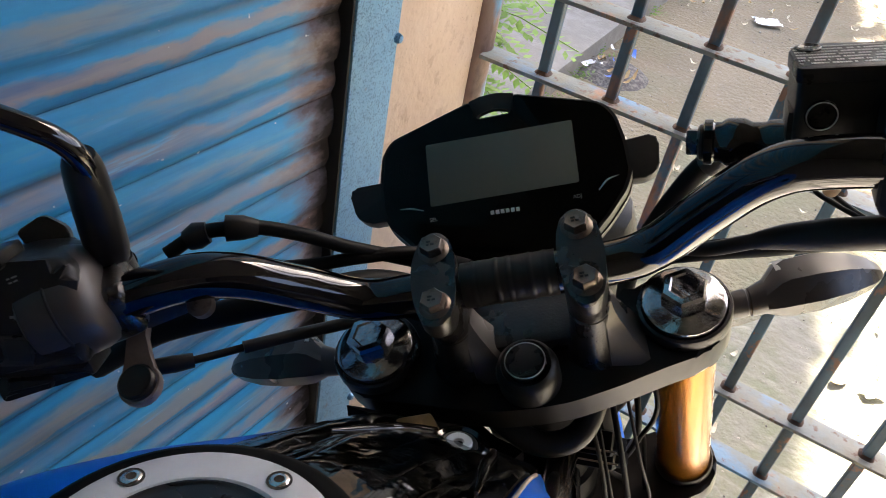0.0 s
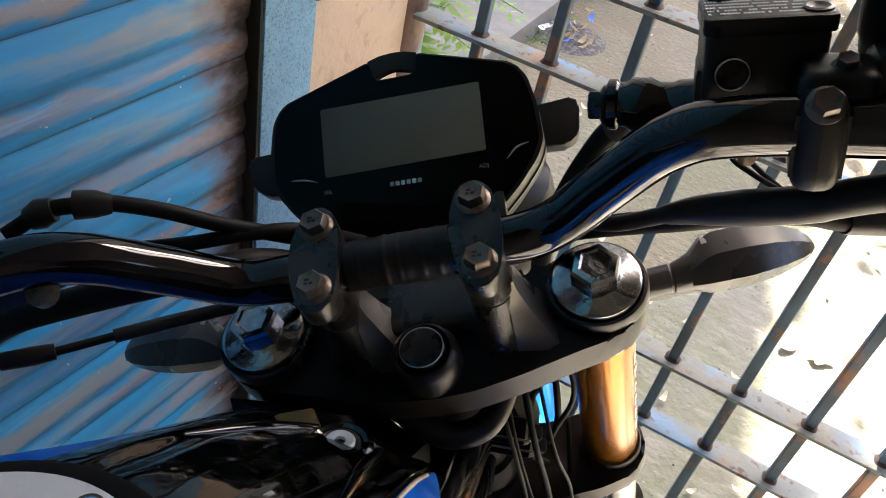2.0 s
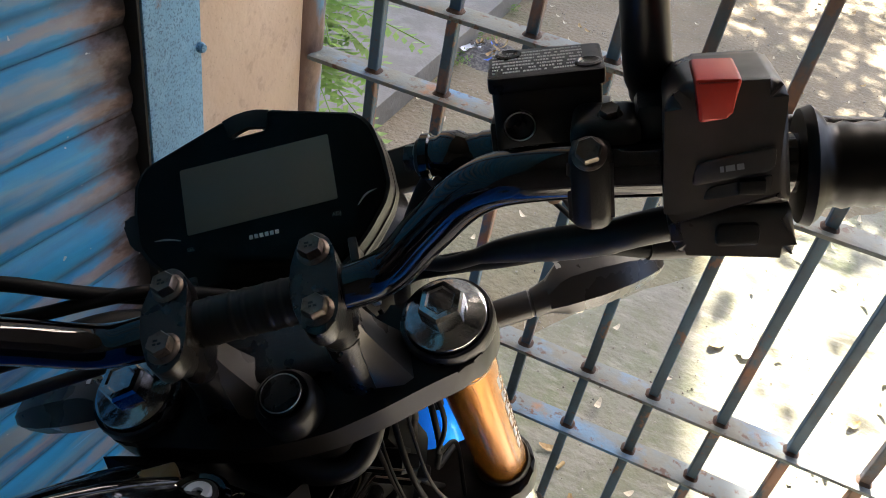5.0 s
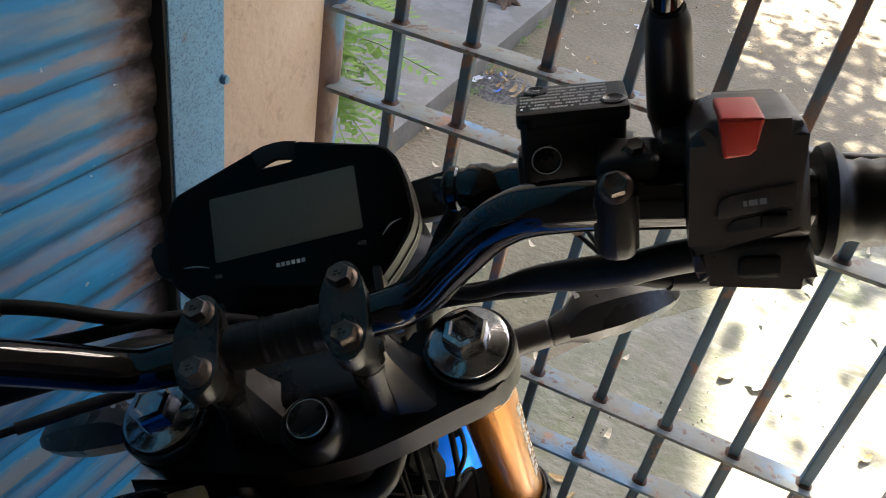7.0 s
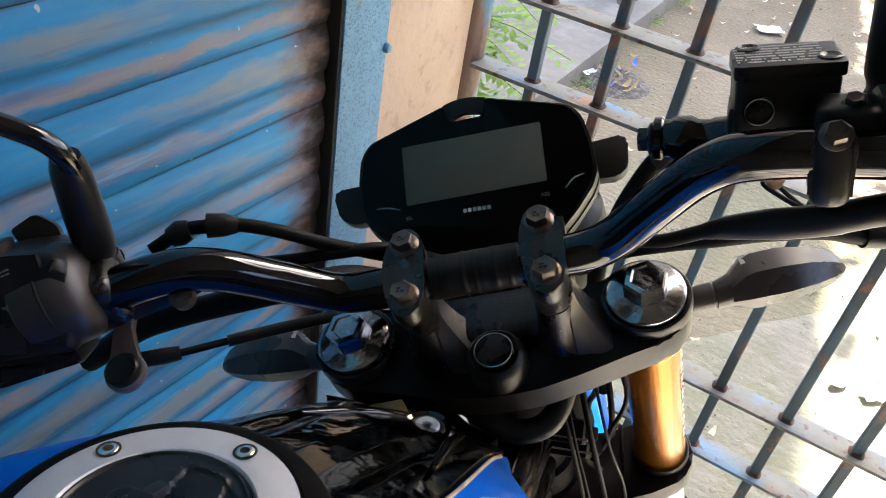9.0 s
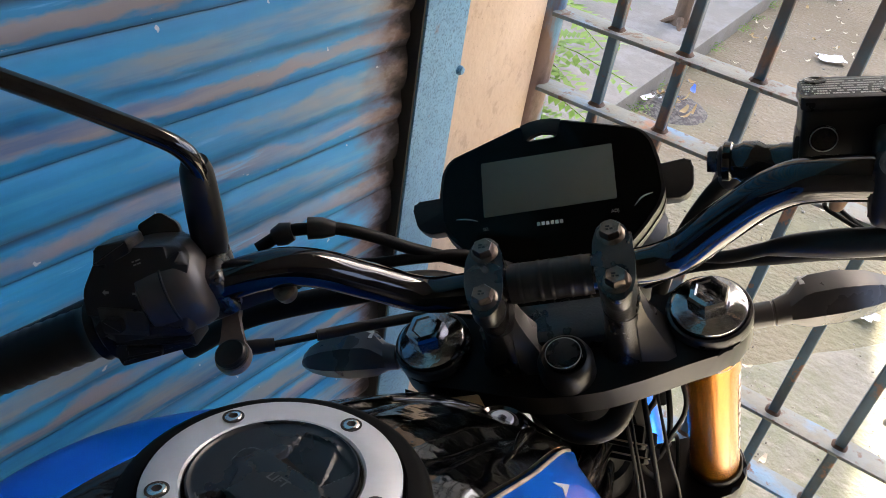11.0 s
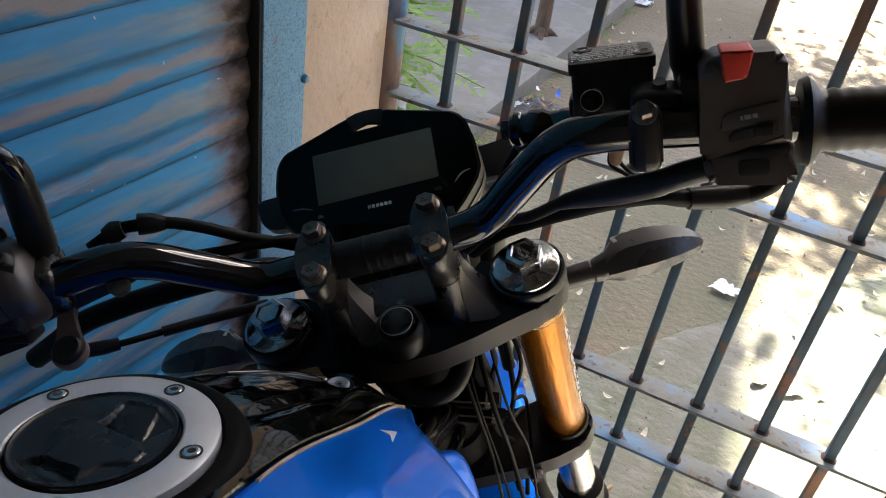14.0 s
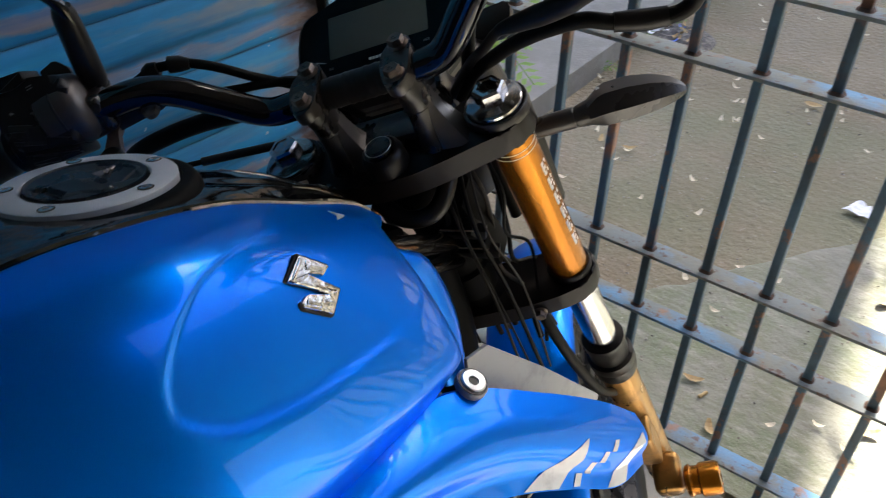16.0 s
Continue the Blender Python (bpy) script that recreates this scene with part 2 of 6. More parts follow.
MAT_DRYLEAF = material("dry_leaf", (0.34, 0.22, 0.09), 0.7, layers=[(30, 0.45, 0.65, (0.5, 0.38, 0.18), 0.7, ONE)])
MAT_BARK = material("bark", (0.16, 0.10, 0.06), 0.9, layers=[(30, 0.45, 0.65, (0.08, 0.05, 0.03), 0.8, (1, 1, 0.2))], bump=0.004, bump_scale=40)

MAT_APRON = material("mossy_apron", (0.180, 0.172, 0.112), 0.85, layers=[(1.6, 0.42, 0.60, (0.145, 0.175, 0.090), 0.85, ONE), (14, 0.48, 0.7, (0.40, 0.38, 0.33), 0.6, (1, 3, 1)), (5, 0.48, 0.62, (0.22, 0.21, 0.17), 0.7, (1.0, 0.35, 1)), (22, 0.52, 0.66, (0.20, 0.19, 0.15), 0.55, (2.2, 0.5, 1)), (160, 0.55, 0.7, (0.13, 0.13, 0.09), 0.6, ONE), (420, 0.56, 0.66, (0.36, 0.34, 0.28), 0.5, ONE)], bump=0.009, bump_scale=34)
MAT_GRAVEL = material("gravel", (0.20, 0.17, 0.13), 0.9, layers=[(30, 0.42, 0.52, (0.36, 0.33, 0.27), 0.9, ONE), (34, 0.54, 0.60, (0.06, 0.05, 0.04), 0.9, ONE)])
MAT_PAPER = material("white_paper", (0.8, 0.8, 0.8), 0.7)
MAT_TRASH = material("grey_ash", (0.10, 0.09, 0.08), 0.95, layers=[(60, 0.45, 0.6, (0.22, 0.2, 0.17), 0.8, ONE)], bump=0.004, bump_scale=120)
MAT_BLUEBAG = material("blue_wrapper", (0.06, 0.16, 0.6), 0.4)
MAT_DUSTY = material("dusty_black_plastic", (0.040, 0.032, 0.027), 0.36, layers=[(30, 0.45, 0.7, (0.070, 0.056, 0.047), 0.7, ONE)], rough_var=0.1)
MAT_STEM = material("green_stem", (0.14, 0.16, 0.05), 0.6)
MAT_PALELEAF = material("pale_leaf", (0.66, 0.58, 0.42), 0.7, layers=[(40, 0.45, 0.65, (0.5, 0.4, 0.22), 0.6, ONE)])
MAT_CLEAR = material("clear_lens", (0.5, 0.5, 0.48), 0.2, spec=0.6)
MAT_ICON = material("faded_print", (0.28, 0.28, 0.27), 0.6)
MAT_CABLE = material("dull_black_cable", (0.004, 0.0038, 0.0036), 0.55, layers=[(50, 0.5, 0.7, (0.012, 0.011, 0.010), 0.5, ONE)], spec=0.14)
MAT_TAN = material("tan_rubber", (0.30, 0.17, 0.09), 0.6)
MAT_WIRE = material("dusty_wire", (0.035, 0.031, 0.027), 0.6, layers=[(60, 0.5, 0.7, (0.07, 0.06, 0.05), 0.6, ONE)], spec=0.2)
MAT_FILM = material("worn_film", (0.55, 0.42, 0.30), 0.35, layers=[(60, 0.45, 0.6, (0.2, 0.13, 0.08), 0.7, ONE)])
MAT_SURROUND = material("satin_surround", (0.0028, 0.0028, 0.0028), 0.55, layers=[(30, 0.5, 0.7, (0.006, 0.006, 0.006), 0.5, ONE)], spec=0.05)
MAT_EMBOSS = material("raised_letters", (0.05, 0.05, 0.05), 0.3)
# brown-gold base paints a warm reflection on the nose wedge
MAT_WARMSHEEN = material("painted_warm_reflection", (0.30, 0.19, 0.085), 0.30, 0.55, layers=[(60, 0.45, 0.65, (0.28, 0.155, 0.055), 0.6, ONE)])
MAT_DECAL = material("white_sticker", (0.62, 0.63, 0.66), 0.25, coat=0.6, layers=[(40, 0.55, 0.68, (0.4, 0.42, 0.46), 0.6, ONE)])
MAT_SILVER = material("silver_paint", (0.34, 0.34, 0.345), 0.45, 0.3, layers=[(30, 0.5, 0.7, (0.19, 0.19, 0.195), 0.6, ONE)])


def shutter_material(pitch, z0):
    """Faded blue paint; tan wear runs along the broad bow of each slat, the grooves are painted dark for shade and
    grime.
    """
    m = material("faded_blue_shutter", (0.020, 0.30, 0.60), 0.36, rough_var=0.1)
    nt, link = m.node_tree, m.node_tree.links.new
    bsdf = nt.nodes["Principled BSDF"]

    def node(kind, **values):
        n = nt.nodes.new(kind)
        for key, value in values.items():
            n.inputs[key].default_value = value
        return n

    def mth(op, a, b=None):
        n = nt.nodes.new("ShaderNodeMath")
        n.operation = op
        for k, v in enumerate((a, b)):
            if v is None:
                continue
            if isinstance(v, (int, float)):
                n.inputs[k].default_value = v
            else:
                link(v, n.inputs[k])
        return n.outputs[0]

    def noise_of(scale, stretch, detail=5.0):
        mp = nt.nodes.new("ShaderNodeMapping")
        mp.inputs["Scale"].default_value = stretch
        link(coord.outputs["Object"], mp.inputs[0])
        n = node("ShaderNodeTexNoise", Scale=scale, Detail=detail, Roughness=0.62)
        link(mp.outputs[0], n.inputs["Vector"])
        return n.outputs["Fac"]

    def ramp(value, lo, hi, top=1.0):
        n = node("ShaderNodeMapRange")
        n.inputs["From Min"].default_value, n.inputs["From Max"].default_value, n.inputs["To Max"].default_value = lo, hi, top
        link(value, n.inputs["Value"])
        return n.outputs[0]

    def over(base, colour, fac):
        n = nt.nodes.new("ShaderNodeMix")
        n.data_type = "RGBA"
        link(fac, n.inputs["Factor"])
        if isinstance(base, tuple):
            n.inputs[6].default_value = (*base, 1)
        else:
            link(base, n.inputs[6])
        n.inputs[7].default_value = (*colour, 1)
        return n.outputs[2]

    coord = nt.nodes.new("ShaderNodeTexCoord")
    xyz = nt.nodes.new("ShaderNodeSeparateXYZ")
    link(coord.outputs["Object"], xyz.inputs[0])
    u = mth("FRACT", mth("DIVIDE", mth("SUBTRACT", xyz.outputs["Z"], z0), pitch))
    ragged = mth("ADD", u, mth("MULTIPLY", mth("SUBTRACT", noise_of(7, (1, 1, 3)), 0.5), 0.55))
    bow = mth("MULTIPLY", ramp(ragged, 0.50, 0.56), ramp(ragged, 0.86, 0.78))
    low = mth("MULTIPLY", ramp(ragged, 0.10, 0.16), ramp(ragged, 0.34, 0.28))
    patch = ramp(noise_of(2.3, (1, 0.8, 4)), 0.42, 0.56)
    col = over((0.022, 0.34, 0.66), (0.018, 0.235, 0.48), ramp(noise_of(4, (1, 0.5, 5)), 0.42, 0.64))
    col = over(col, (0.05, 0.36, 0.60), ramp(noise_of(9, (1, 0.25, 8)), 0.56, 0.68, 0.7))
    col = over(col, (0.40, 0.355, 0.27), mth("MULTIPLY", mth("MULTIPLY", bow, patch), 0.66))
    col = over(col, (0.46, 0.29, 0.17), mth("MULTIPLY", mth("MULTIPLY", low, ramp(noise_of(1.7, (1, 1, 3)), 0.40, 0.55)), 0.65))
    # valleys painted darker: grime plus the shade under each lip
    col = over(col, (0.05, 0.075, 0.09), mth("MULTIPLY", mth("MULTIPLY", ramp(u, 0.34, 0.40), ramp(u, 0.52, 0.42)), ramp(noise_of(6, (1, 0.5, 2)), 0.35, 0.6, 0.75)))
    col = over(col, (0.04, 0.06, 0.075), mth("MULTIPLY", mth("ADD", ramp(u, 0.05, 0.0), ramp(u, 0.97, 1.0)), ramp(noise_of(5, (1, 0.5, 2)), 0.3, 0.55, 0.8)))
    # long scratches and darker streaks along the slats
    col = over(col, (0.014, 0.13, 0.34), ramp(noise_of(26, (1, 0.05, 1)), 0.54, 0.68, 0.6))
    col = over(col, (0.14, 0.48, 0.78), ramp(noise_of(60, (1, 0.035, 1)), 0.64, 0.69, 0.55))
    # rust, then sooty dark that also paints the guide channel's shade
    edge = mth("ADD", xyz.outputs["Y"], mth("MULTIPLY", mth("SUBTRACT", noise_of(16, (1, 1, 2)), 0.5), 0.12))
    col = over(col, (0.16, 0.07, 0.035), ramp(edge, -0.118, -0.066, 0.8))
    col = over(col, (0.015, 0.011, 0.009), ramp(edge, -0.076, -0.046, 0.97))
    col = over(col, (0.62, 0.66, 0.68), ramp(noise_of(70, (1, 1, 1), 2.0), 0.735, 0.75, 0.8))
    link(col, bsdf.inputs["Base Color"])
    wear = mth("ADD", ramp(noise_of(30, (1, 1, 1)), 0.3, 0.7, 0.16), ramp(edge, -0.10, -0.05, 0.5))
    link(mth("ADD", wear, 0.34), bsdf.inputs["Roughness"])
    return m


# ---- mesh helpers ----
def part(name, bm, mat, parent=None, label="", m=None, sharp=38):
    """Links a bmesh, built in the frame m, as one mesh. Everything under one thing shares the place of the thing's root."""
    if m is not None:
        bm.transform(m)
    if parent is not None:
        root = parent
        while root.parent:
            root = root.parent
        bm.transform(Matrix.Translation(-root.location))
    bmesh.ops.recalc_face_normals(bm, faces=bm.faces)
    me = bpy.data.meshes.new(name)
    for f in bm.faces:
        f.smooth = True
    bm.to_mesh(me)
    bm.free()
    me.set_sharp_from_angle(angle=radians(sharp))
    me.materials.append(mat)
    ob = new(name, me)
    ob.parent = parent
    if label:
        ob["label"] = label
    return ob


def thing(name, at, label, category, group="", kind=""):
    ob = new(name)
    ob.location = at
    ob.empty_display_size = 0.05
    return tagged(ob, label, category, group, kind)


def ring_faces(bm, rings, closed=True, cap=True):
    n = len(rings[0])
    for a, b in zip(rings, rings[1:]):
        for k in range(n if closed else n - 1):
            bm.faces.new((a[k], a[(k + 1) % n], b[(k + 1) % n], b[k]))
    if cap and closed:
        bm.faces.new(rings[0][::-1])
        bm.faces.new(rings[-1])


def spline(points, steps=6):
    """A smooth line through the points."""
    p = [Vector(q) for q in points]
    p = [2 * p[0] - p[1]] + p + [2 * p[-1] - p[-2]]
    out = []
    for a, b, c, d in zip(p, p[1:], p[2:], p[3:]):
        for k in range(steps):
            t = k / steps
            out.append(0.5 * (2 * b + (c - a) * t + (2 * a - 5 * b + 4 * c - d) * t * t + (3 * b - a - 3 * c + d) * t ** 3))
    return out + [p[-2]]


def tube(points, radius, seg=12, bm=None):
    """A tube along the points; radius: one number or one for each point."""
    bm = bm or bmesh.new()
    pts = [Vector(p) for p in points]
    radii = [radius] * len(pts) if isinstance(radius, (int, float)) else radius
    side = None
    rings = []
    for k, p in enumerate(pts):
        d = (pts[min(k + 1, len(pts) - 1)] - pts[max(k - 1, 0)]).normalized()
        if side is None:
            side = d.orthogonal().normalized()
        side = (side - d * side.dot(d)).normalized()
        up = d.cross(side)
        rings.append([bm.verts.new(p + radii[k] * (math.cos(a) * side + math.sin(a) * up)) for a in (2 * math.pi * j / seg for j in range(seg))])
    ring_faces(bm, rings)
    return bm


def lathe(profile, seg=24, bm=None, m=None):
    """Turns (radius, height) round the z axis."""
    bm = bm or bmesh.new()
    rings = []
    for r, z in profile:
        rings.append([bm.verts.new((m or Matrix()) @ Vector((r * math.cos(a), r * math.sin(a), z))) for a in (2 * math.pi * j / seg for j in range(seg))])
    ring_faces(bm, rings)
    return bm


def rbox(sx, sy, sz, bevel=0.0, m=None, segments=2):
    """A box with rounded edges, centred."""
    bm = bmesh.new()
    bmesh.ops.create_cube(bm, size=1.0, matrix=Matrix.Diagonal((sx, sy, sz, 1)))
    if bevel:
        bmesh.ops.bevel(bm, geom=bm.edges[:], offset=bevel, segments=segments, profile=0.6, affect="EDGES")
    if m is not None:
        bm.transform(m)
    return bm


def prism(outline, z0, z1, bevel=0.0, taper=1.0, segments=2):
    """A flat outline of (x, y) given thickness; taper scales the lower end."""
    bm = bmesh.new()
    top = [bm.verts.new((x, y, z1)) for x, y in outline]
    low = [bm.verts.new((x * taper, y * taper, z0)) for x, y in outline]
    ring_faces(bm, [low, top])
    if bevel:
        edges = [e for e in bm.edges if all(v in top for v in e.verts)] + [e for e in bm.edges if all(v in low for v in e.verts)]
        bmesh.ops.bevel(bm, geom=edges, offset=bevel, segments=segments, profile=0.6, affect="EDGES")
    return bm


def loft(sections, closed=True, cap=True):
    bm = bmesh.new()
    rings = [[bm.verts.new(p) for p in sec] for sec in sections]
    ring_faces(bm, rings, closed, cap)
    return bm


def merge(a, b):
    """Adds bmesh b to bmesh a."""
    me = bpy.data.meshes.new("scrap")
    b.to_mesh(me)
    b.free()
    a.from_mesh(me)
    bpy.data.meshes.remove(me)
    return a


def frame_of(origin, x, y, z):
    m = Matrix((x, y, z)).transposed().to_4x4()
    m.translation = origin
    return m


def rounded(outline, r=0.004, steps=3):
    """Rounds the corners of a closed (x, y) outline."""
    out = []
    n = len(outline)
    for k in range(n):
        a, b, c = Vector(outline[k - 1]), Vector(outline[k]), Vector(outline[(k + 1) % n])
        d = min(r, (a - b).length * 0.45, (c - b).length * 0.45)
        p, q = b + (a - b).normalized() * d, b + (c - b).normalized() * d
        for j in range(steps + 1):
            t = j / steps
            out.append(tuple((1 - t) ** 2 * p + 2 * t * (1 - t) * b + t * t * q))
    return out


# ---- setting: ground, porch, walls ----
def structure(name, bm, mat, label, category, m=None):
    return tagged(part(name, bm, mat, None, label, m), label, category, "", "structure")


def ground_sheet():
    bm = bmesh.new()
    xs = [-60, -20, -8, -4] + [-3 + 0.06 * k for k in range(101)] + [4, 8, 20, 60]
    ys = [-60, -20, -6] + [-0.5 + 0.06 * k for k in range(101)] + [7, 9, 14, 30, 80]
    grid = [[bm.verts.new((x, y, 0.012 * noise.noise((x * 1.7, y * 1.7, 3)) + 0.004 * noise.noise((x * 9, y * 9, 1)) if abs(x) < 3.2 and -1 < y < 6 else 0)) for x in xs] for y in ys]
    for a, b in zip(grid, grid[1:]):
        for k in range(len(xs) - 1):
            bm.faces.new((a[k], a[k + 1], b[k + 1], b[k]))
    return bm


structure("ground", ground_sheet(), MAT_GROUND, "packed bare earth yard with worn concrete patches", "ground")
FLOOR = 0.06
structure("floor", rbox(2.9, 3.2, FLOOR + 0.3, 0.01, pose(0.75, -1.63, FLOOR / 2 - 0.15)), MAT_CONCRETE, "worn grey concrete porch floor", "floor")
# unseen roof and back wall, added to hold light off the bike
structure("ceiling", rbox(2.8, 3.6, 0.12, 0.0, pose(0.2, -1.52, 2.36)), MAT_DIMSHELL, "unseen dark roof slab added to shade the porch", "ceiling")
structure("unseen_wall_back", rbox(3.6, 0.15, 2.3, 0.0, pose(0.6, -2.2, 1.15)), MAT_DIMSHELL, "unseen dark wall added behind the porch to dim reflections", "wall")
# two walls added out of view, dark surroundings for the tank's reflections
structure("unseen_wall_right", rbox(0.2, 20.0, 2.9, 0.0, pose(5.2, 4.0, 1.45)), MAT_DIMWALL, "unseen dark wall added right of the yard to dim reflections", "wall")
structure("unseen_wall_far", rbox(11.0, 0.2, 2.9, 0.0, pose(0.0, 14.1, 1.45)), MAT_DIMWALL, "unseen dark wall added at the yard's far end to dim reflections", "wall")
# unseen too, added so the tank's rear mirrors something dark
structure("unseen_wall_side", rbox(0.15, 1.5, 2.3, 0.0, pose(1.675, -1.45, 1.15)), MAT_DIMSHELL, "unseen dark wall added at the porch side to dim reflections", "wall")
# the wall with the shutter: plaster pier beside the corner pole, then the shutter's opening
structure("wall_left", rbox(0.24, 0.228, 2.3, 0.006, pose(-0.716, -0.122, 1.15)), MAT_PLASTER, "beige plastered wall pier beside the shutter", "wall")
structure("wall_inner", rbox(0.1, 3.0, 2.3, 0.0, pose(-0.82, -1.75, 1.15)), MAT_WALL, "grey wall behind the shutter", "wall")
structure("pavement", rbox(1.8, 7.6, 0.3, 0.012, pose(-1.92, 4.2, -0.06)), MAT_SLAB, "raised grey concrete slab beside the yard", "pavement")


def apron_sheet():
    """Concrete apron outside the grille; its far edge runs aslant and is broken."""
    bm = bmesh.new()
    rows = []
    n = 70
    for k in range(n + 1):
        x = -0.62 + 3.9 * (k / n) ** 1.3
        far = max(0.12, 0.98 + 1.45 * x) if x < 1.0 else 2.43 + 0.5 * (x - 1.0)
        far += 0.035 * noise.noise((x * 9, 2, 0)) + 0.02 * noise.noise((x * 31, 5, 0))
        line = [bm.verts.new((x, 0.02 + (far - 0.02) * j / 24, 0.014 + 0.004 * noise.noise((x * 4, far * j / 6, 7)) - 0.012 * (j == 24))) for j in range(25)]
        rows.append(line)
    for a, b in zip(rows, rows[1:]):
        for j in range(24):
            bm.faces.new((a[j], b[j], b[j + 1], a[j + 1]))
    return bm


structure("apron", apron_sheet(), MAT_APRON, "mossy broom-finished concrete apron", "pavement")


# ---- rolling shutter ----
SH_ANGLE = 4.0
SHUTTER = pose(-0.604, -0.262, 0, 0, 0, -SH_ANGLE)      # local -y runs along the shutter, +x faces the porch
SLAT_H, SLAT_Z = 0.0920, 0.8080
def slat_mesh(length, h):
    """One pressed slat: a narrow rib below, a broad bow above, with a sharp valley between them."""
    prof = []
    for k in range(7):
        u = k / 6
        prof.append((0.0042 * min(1.0, 3.2 * u) * min(1.0, 2.2 * (1 - u)), 0.40 * u * h))
    for k in range(1, 11):
        u = k / 10
        prof.append((0.0075 * math.sin(math.pi * u) ** 0.55 * (1 - 0.35 * u), (0.40 + 0.60 * u) * h))
    bm = bmesh.new()
    rings = []
    for k in range(17):
        y = -length * k / 16
        dent = 0.0015 * noise.noise((y * 3.1, h * 40, 2))
        rings.append([bm.verts.new((x + dent, y, z)) for x, z in prof] + [bm.verts.new((x - 0.004 + dent, y, z)) for x, z in prof[::-1]])
    ring_faces(bm, rings)
    return bm


shutter = thing("rolling_shutter", (-0.66, -0.29, FLOOR), "closed blue corrugated steel rolling shutter, paint faded and rust-stained", "shutter")
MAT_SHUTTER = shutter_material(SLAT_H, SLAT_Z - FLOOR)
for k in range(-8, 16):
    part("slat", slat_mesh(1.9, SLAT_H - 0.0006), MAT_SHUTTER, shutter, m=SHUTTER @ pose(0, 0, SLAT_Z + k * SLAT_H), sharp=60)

guide = thing("shutter_frame", (-0.60, -0.26, FLOOR), "speckled pale blue steel shutter guide channel", "shutter frame")
part("channel", rbox(0.046, 0.086, 2.2, 0.003, pose(-0.610, -0.282, FLOOR + 1.1)), MAT_FRAME, guide)
# dark strip stands for the shade inside the channel's mouth
part("channel_shade", rbox(0.018, 0.004, 2.2, 0.001, pose(-0.5990, -0.3268, FLOOR + 1.1)), MAT_DARK, guide, "dark strip painting the shade in the channel's mouth")
for z in (0.945, 0.35, 1.55):
    part("bolt", lathe([(0.001, 0.007), (0.0045, 0.006), (0.0058, 0.003), (0.006, 0.0)], 12, m=pose(-0.587, -0.243, z, 0, 90, 0)), MAT_FRAME, guide, "round painted bolt head")

# ---- grille ----
grille = thing("grille", (0.30, 0, FLOOR), "welded steel bar grille, chipped blue paint and rust", "grille")
PITCH = 0.0991
RAILS = (0.12, 0.380, 0.505, 0.853, 0.965, 1.31, 1.42, 1.75)
BAR_MESH = None
for k in range(-5, 13):
    b = part("bar", rbox(0.0145, 0.0145, 1.75, 0.0015, pose(k * PITCH, 0, 0.93), 1), MAT_BAR, grille) if BAR_MESH is None else new("bar", BAR_MESH)
    if BAR_MESH is None:
        BAR_MESH, first_x = b.data, k * PITCH
    else:
        if k == 3:
            BAR_MESH = BAR_MESH.copy()
            BAR_MESH.materials[0] = MAT_RUSTBAR
            b.data = BAR_MESH
        b.parent = grille
        b.location = (k * PITCH - first_x, 0, 0)
for z in RAILS:
    part("rail", rbox(1.80, 0.042, 0.006, 0.0012, pose(0.315, 0, z)), MAT_RAIL, grille, "flat steel rail with flaking pale blue paint")
WELD_MESH = None
for k in range(-5, 13):
    for z in RAILS[1:7]:
        at = Vector((k * PITCH, 0, z + 0.003))
        if WELD_MESH is None:
            secs = []
            for h, r in ((-0.0005, 0.0118), (0.001, 0.0106), (0.0025, 0.0090), (0.0045, 0.0078)):
                secs.append([(r * (1 + 0.16 * noise.noise((2.1 * math.cos(a), 2.1 * math.sin(a), 90 * h))) * math.copysign(abs(math.cos(a)) ** 0.6, math.cos(a)), r * math.copysign(abs(math.sin(a)) ** 0.6, math.sin(a)), h) for a in (2 * math.pi * j / 16 for j in range(16))])
            w = part("weld", loft(secs), MAT_WELD, grille, "", Matrix.Translation(at))
            WELD_MESH, first_at = w.data, at
        else:
            w = new("weld", WELD_MESH)
            w.parent = grille
            w.location = at - first_at
pole = thing("corner_pole", (-0.605, 0, 0), "round steel corner post, blue paint streaked with rust", "post")
part("pipe", lathe([(0.025, 0.0), (0.025, 2.3)], 24, m=pose(-0.604, 0.004, 0)), MAT_POLE, pole)
part("hinge_rod", lathe([(0.007, 0.0), (0.007, 2.3)], 10, m=pose(-0.636, -0.016, 0)), MAT_POLE, pole)

# ---- what shades the yard: an unseen block, added for its shadow edge ----
shade_block = thing("shade_block", (-5.0, 8.5, 0), "unseen block added to cast the yard's shade edge", "house")
part("wall", rbox(8.6, 3.0, 13.0, 0.02, pose(-5.12, 8.5, 6.5)), MAT_WALL, shade_block)

# ---- motorcycle: two frames, one for the leaning chassis, one for the turned steering ----
LEAN_BIKE, RAKE, STEER = radians(12.6), radians(23.0), radians(29.6)
HUB = Vector((-0.2715, -0.6332, 1.0467))
XC = Vector((math.cos(LEAN_BIKE), 0, math.sin(LEAN_BIKE)))
YC = Vector((0, 1, 0))
ZC = XC.cross(YC)
US = math.cos(RAKE) * ZC - math.sin(RAKE) * YC
F0 = math.cos(RAKE) * YC + math.sin(RAKE) * ZC
XS = XC * math.cos(STEER) + F0 * math.sin(STEER)
FS = F0 * math.cos(STEER) - XC * math.sin(STEER)
MC, MS = frame_of(HUB, XC, YC, ZC), frame_of(HUB, XS, FS, US)
bike = thing("motorcycle", (HUB.x, HUB.y + 0.2, FLOOR), "blue and black naked motorcycle with gold fork on its stand", "motorcycle")
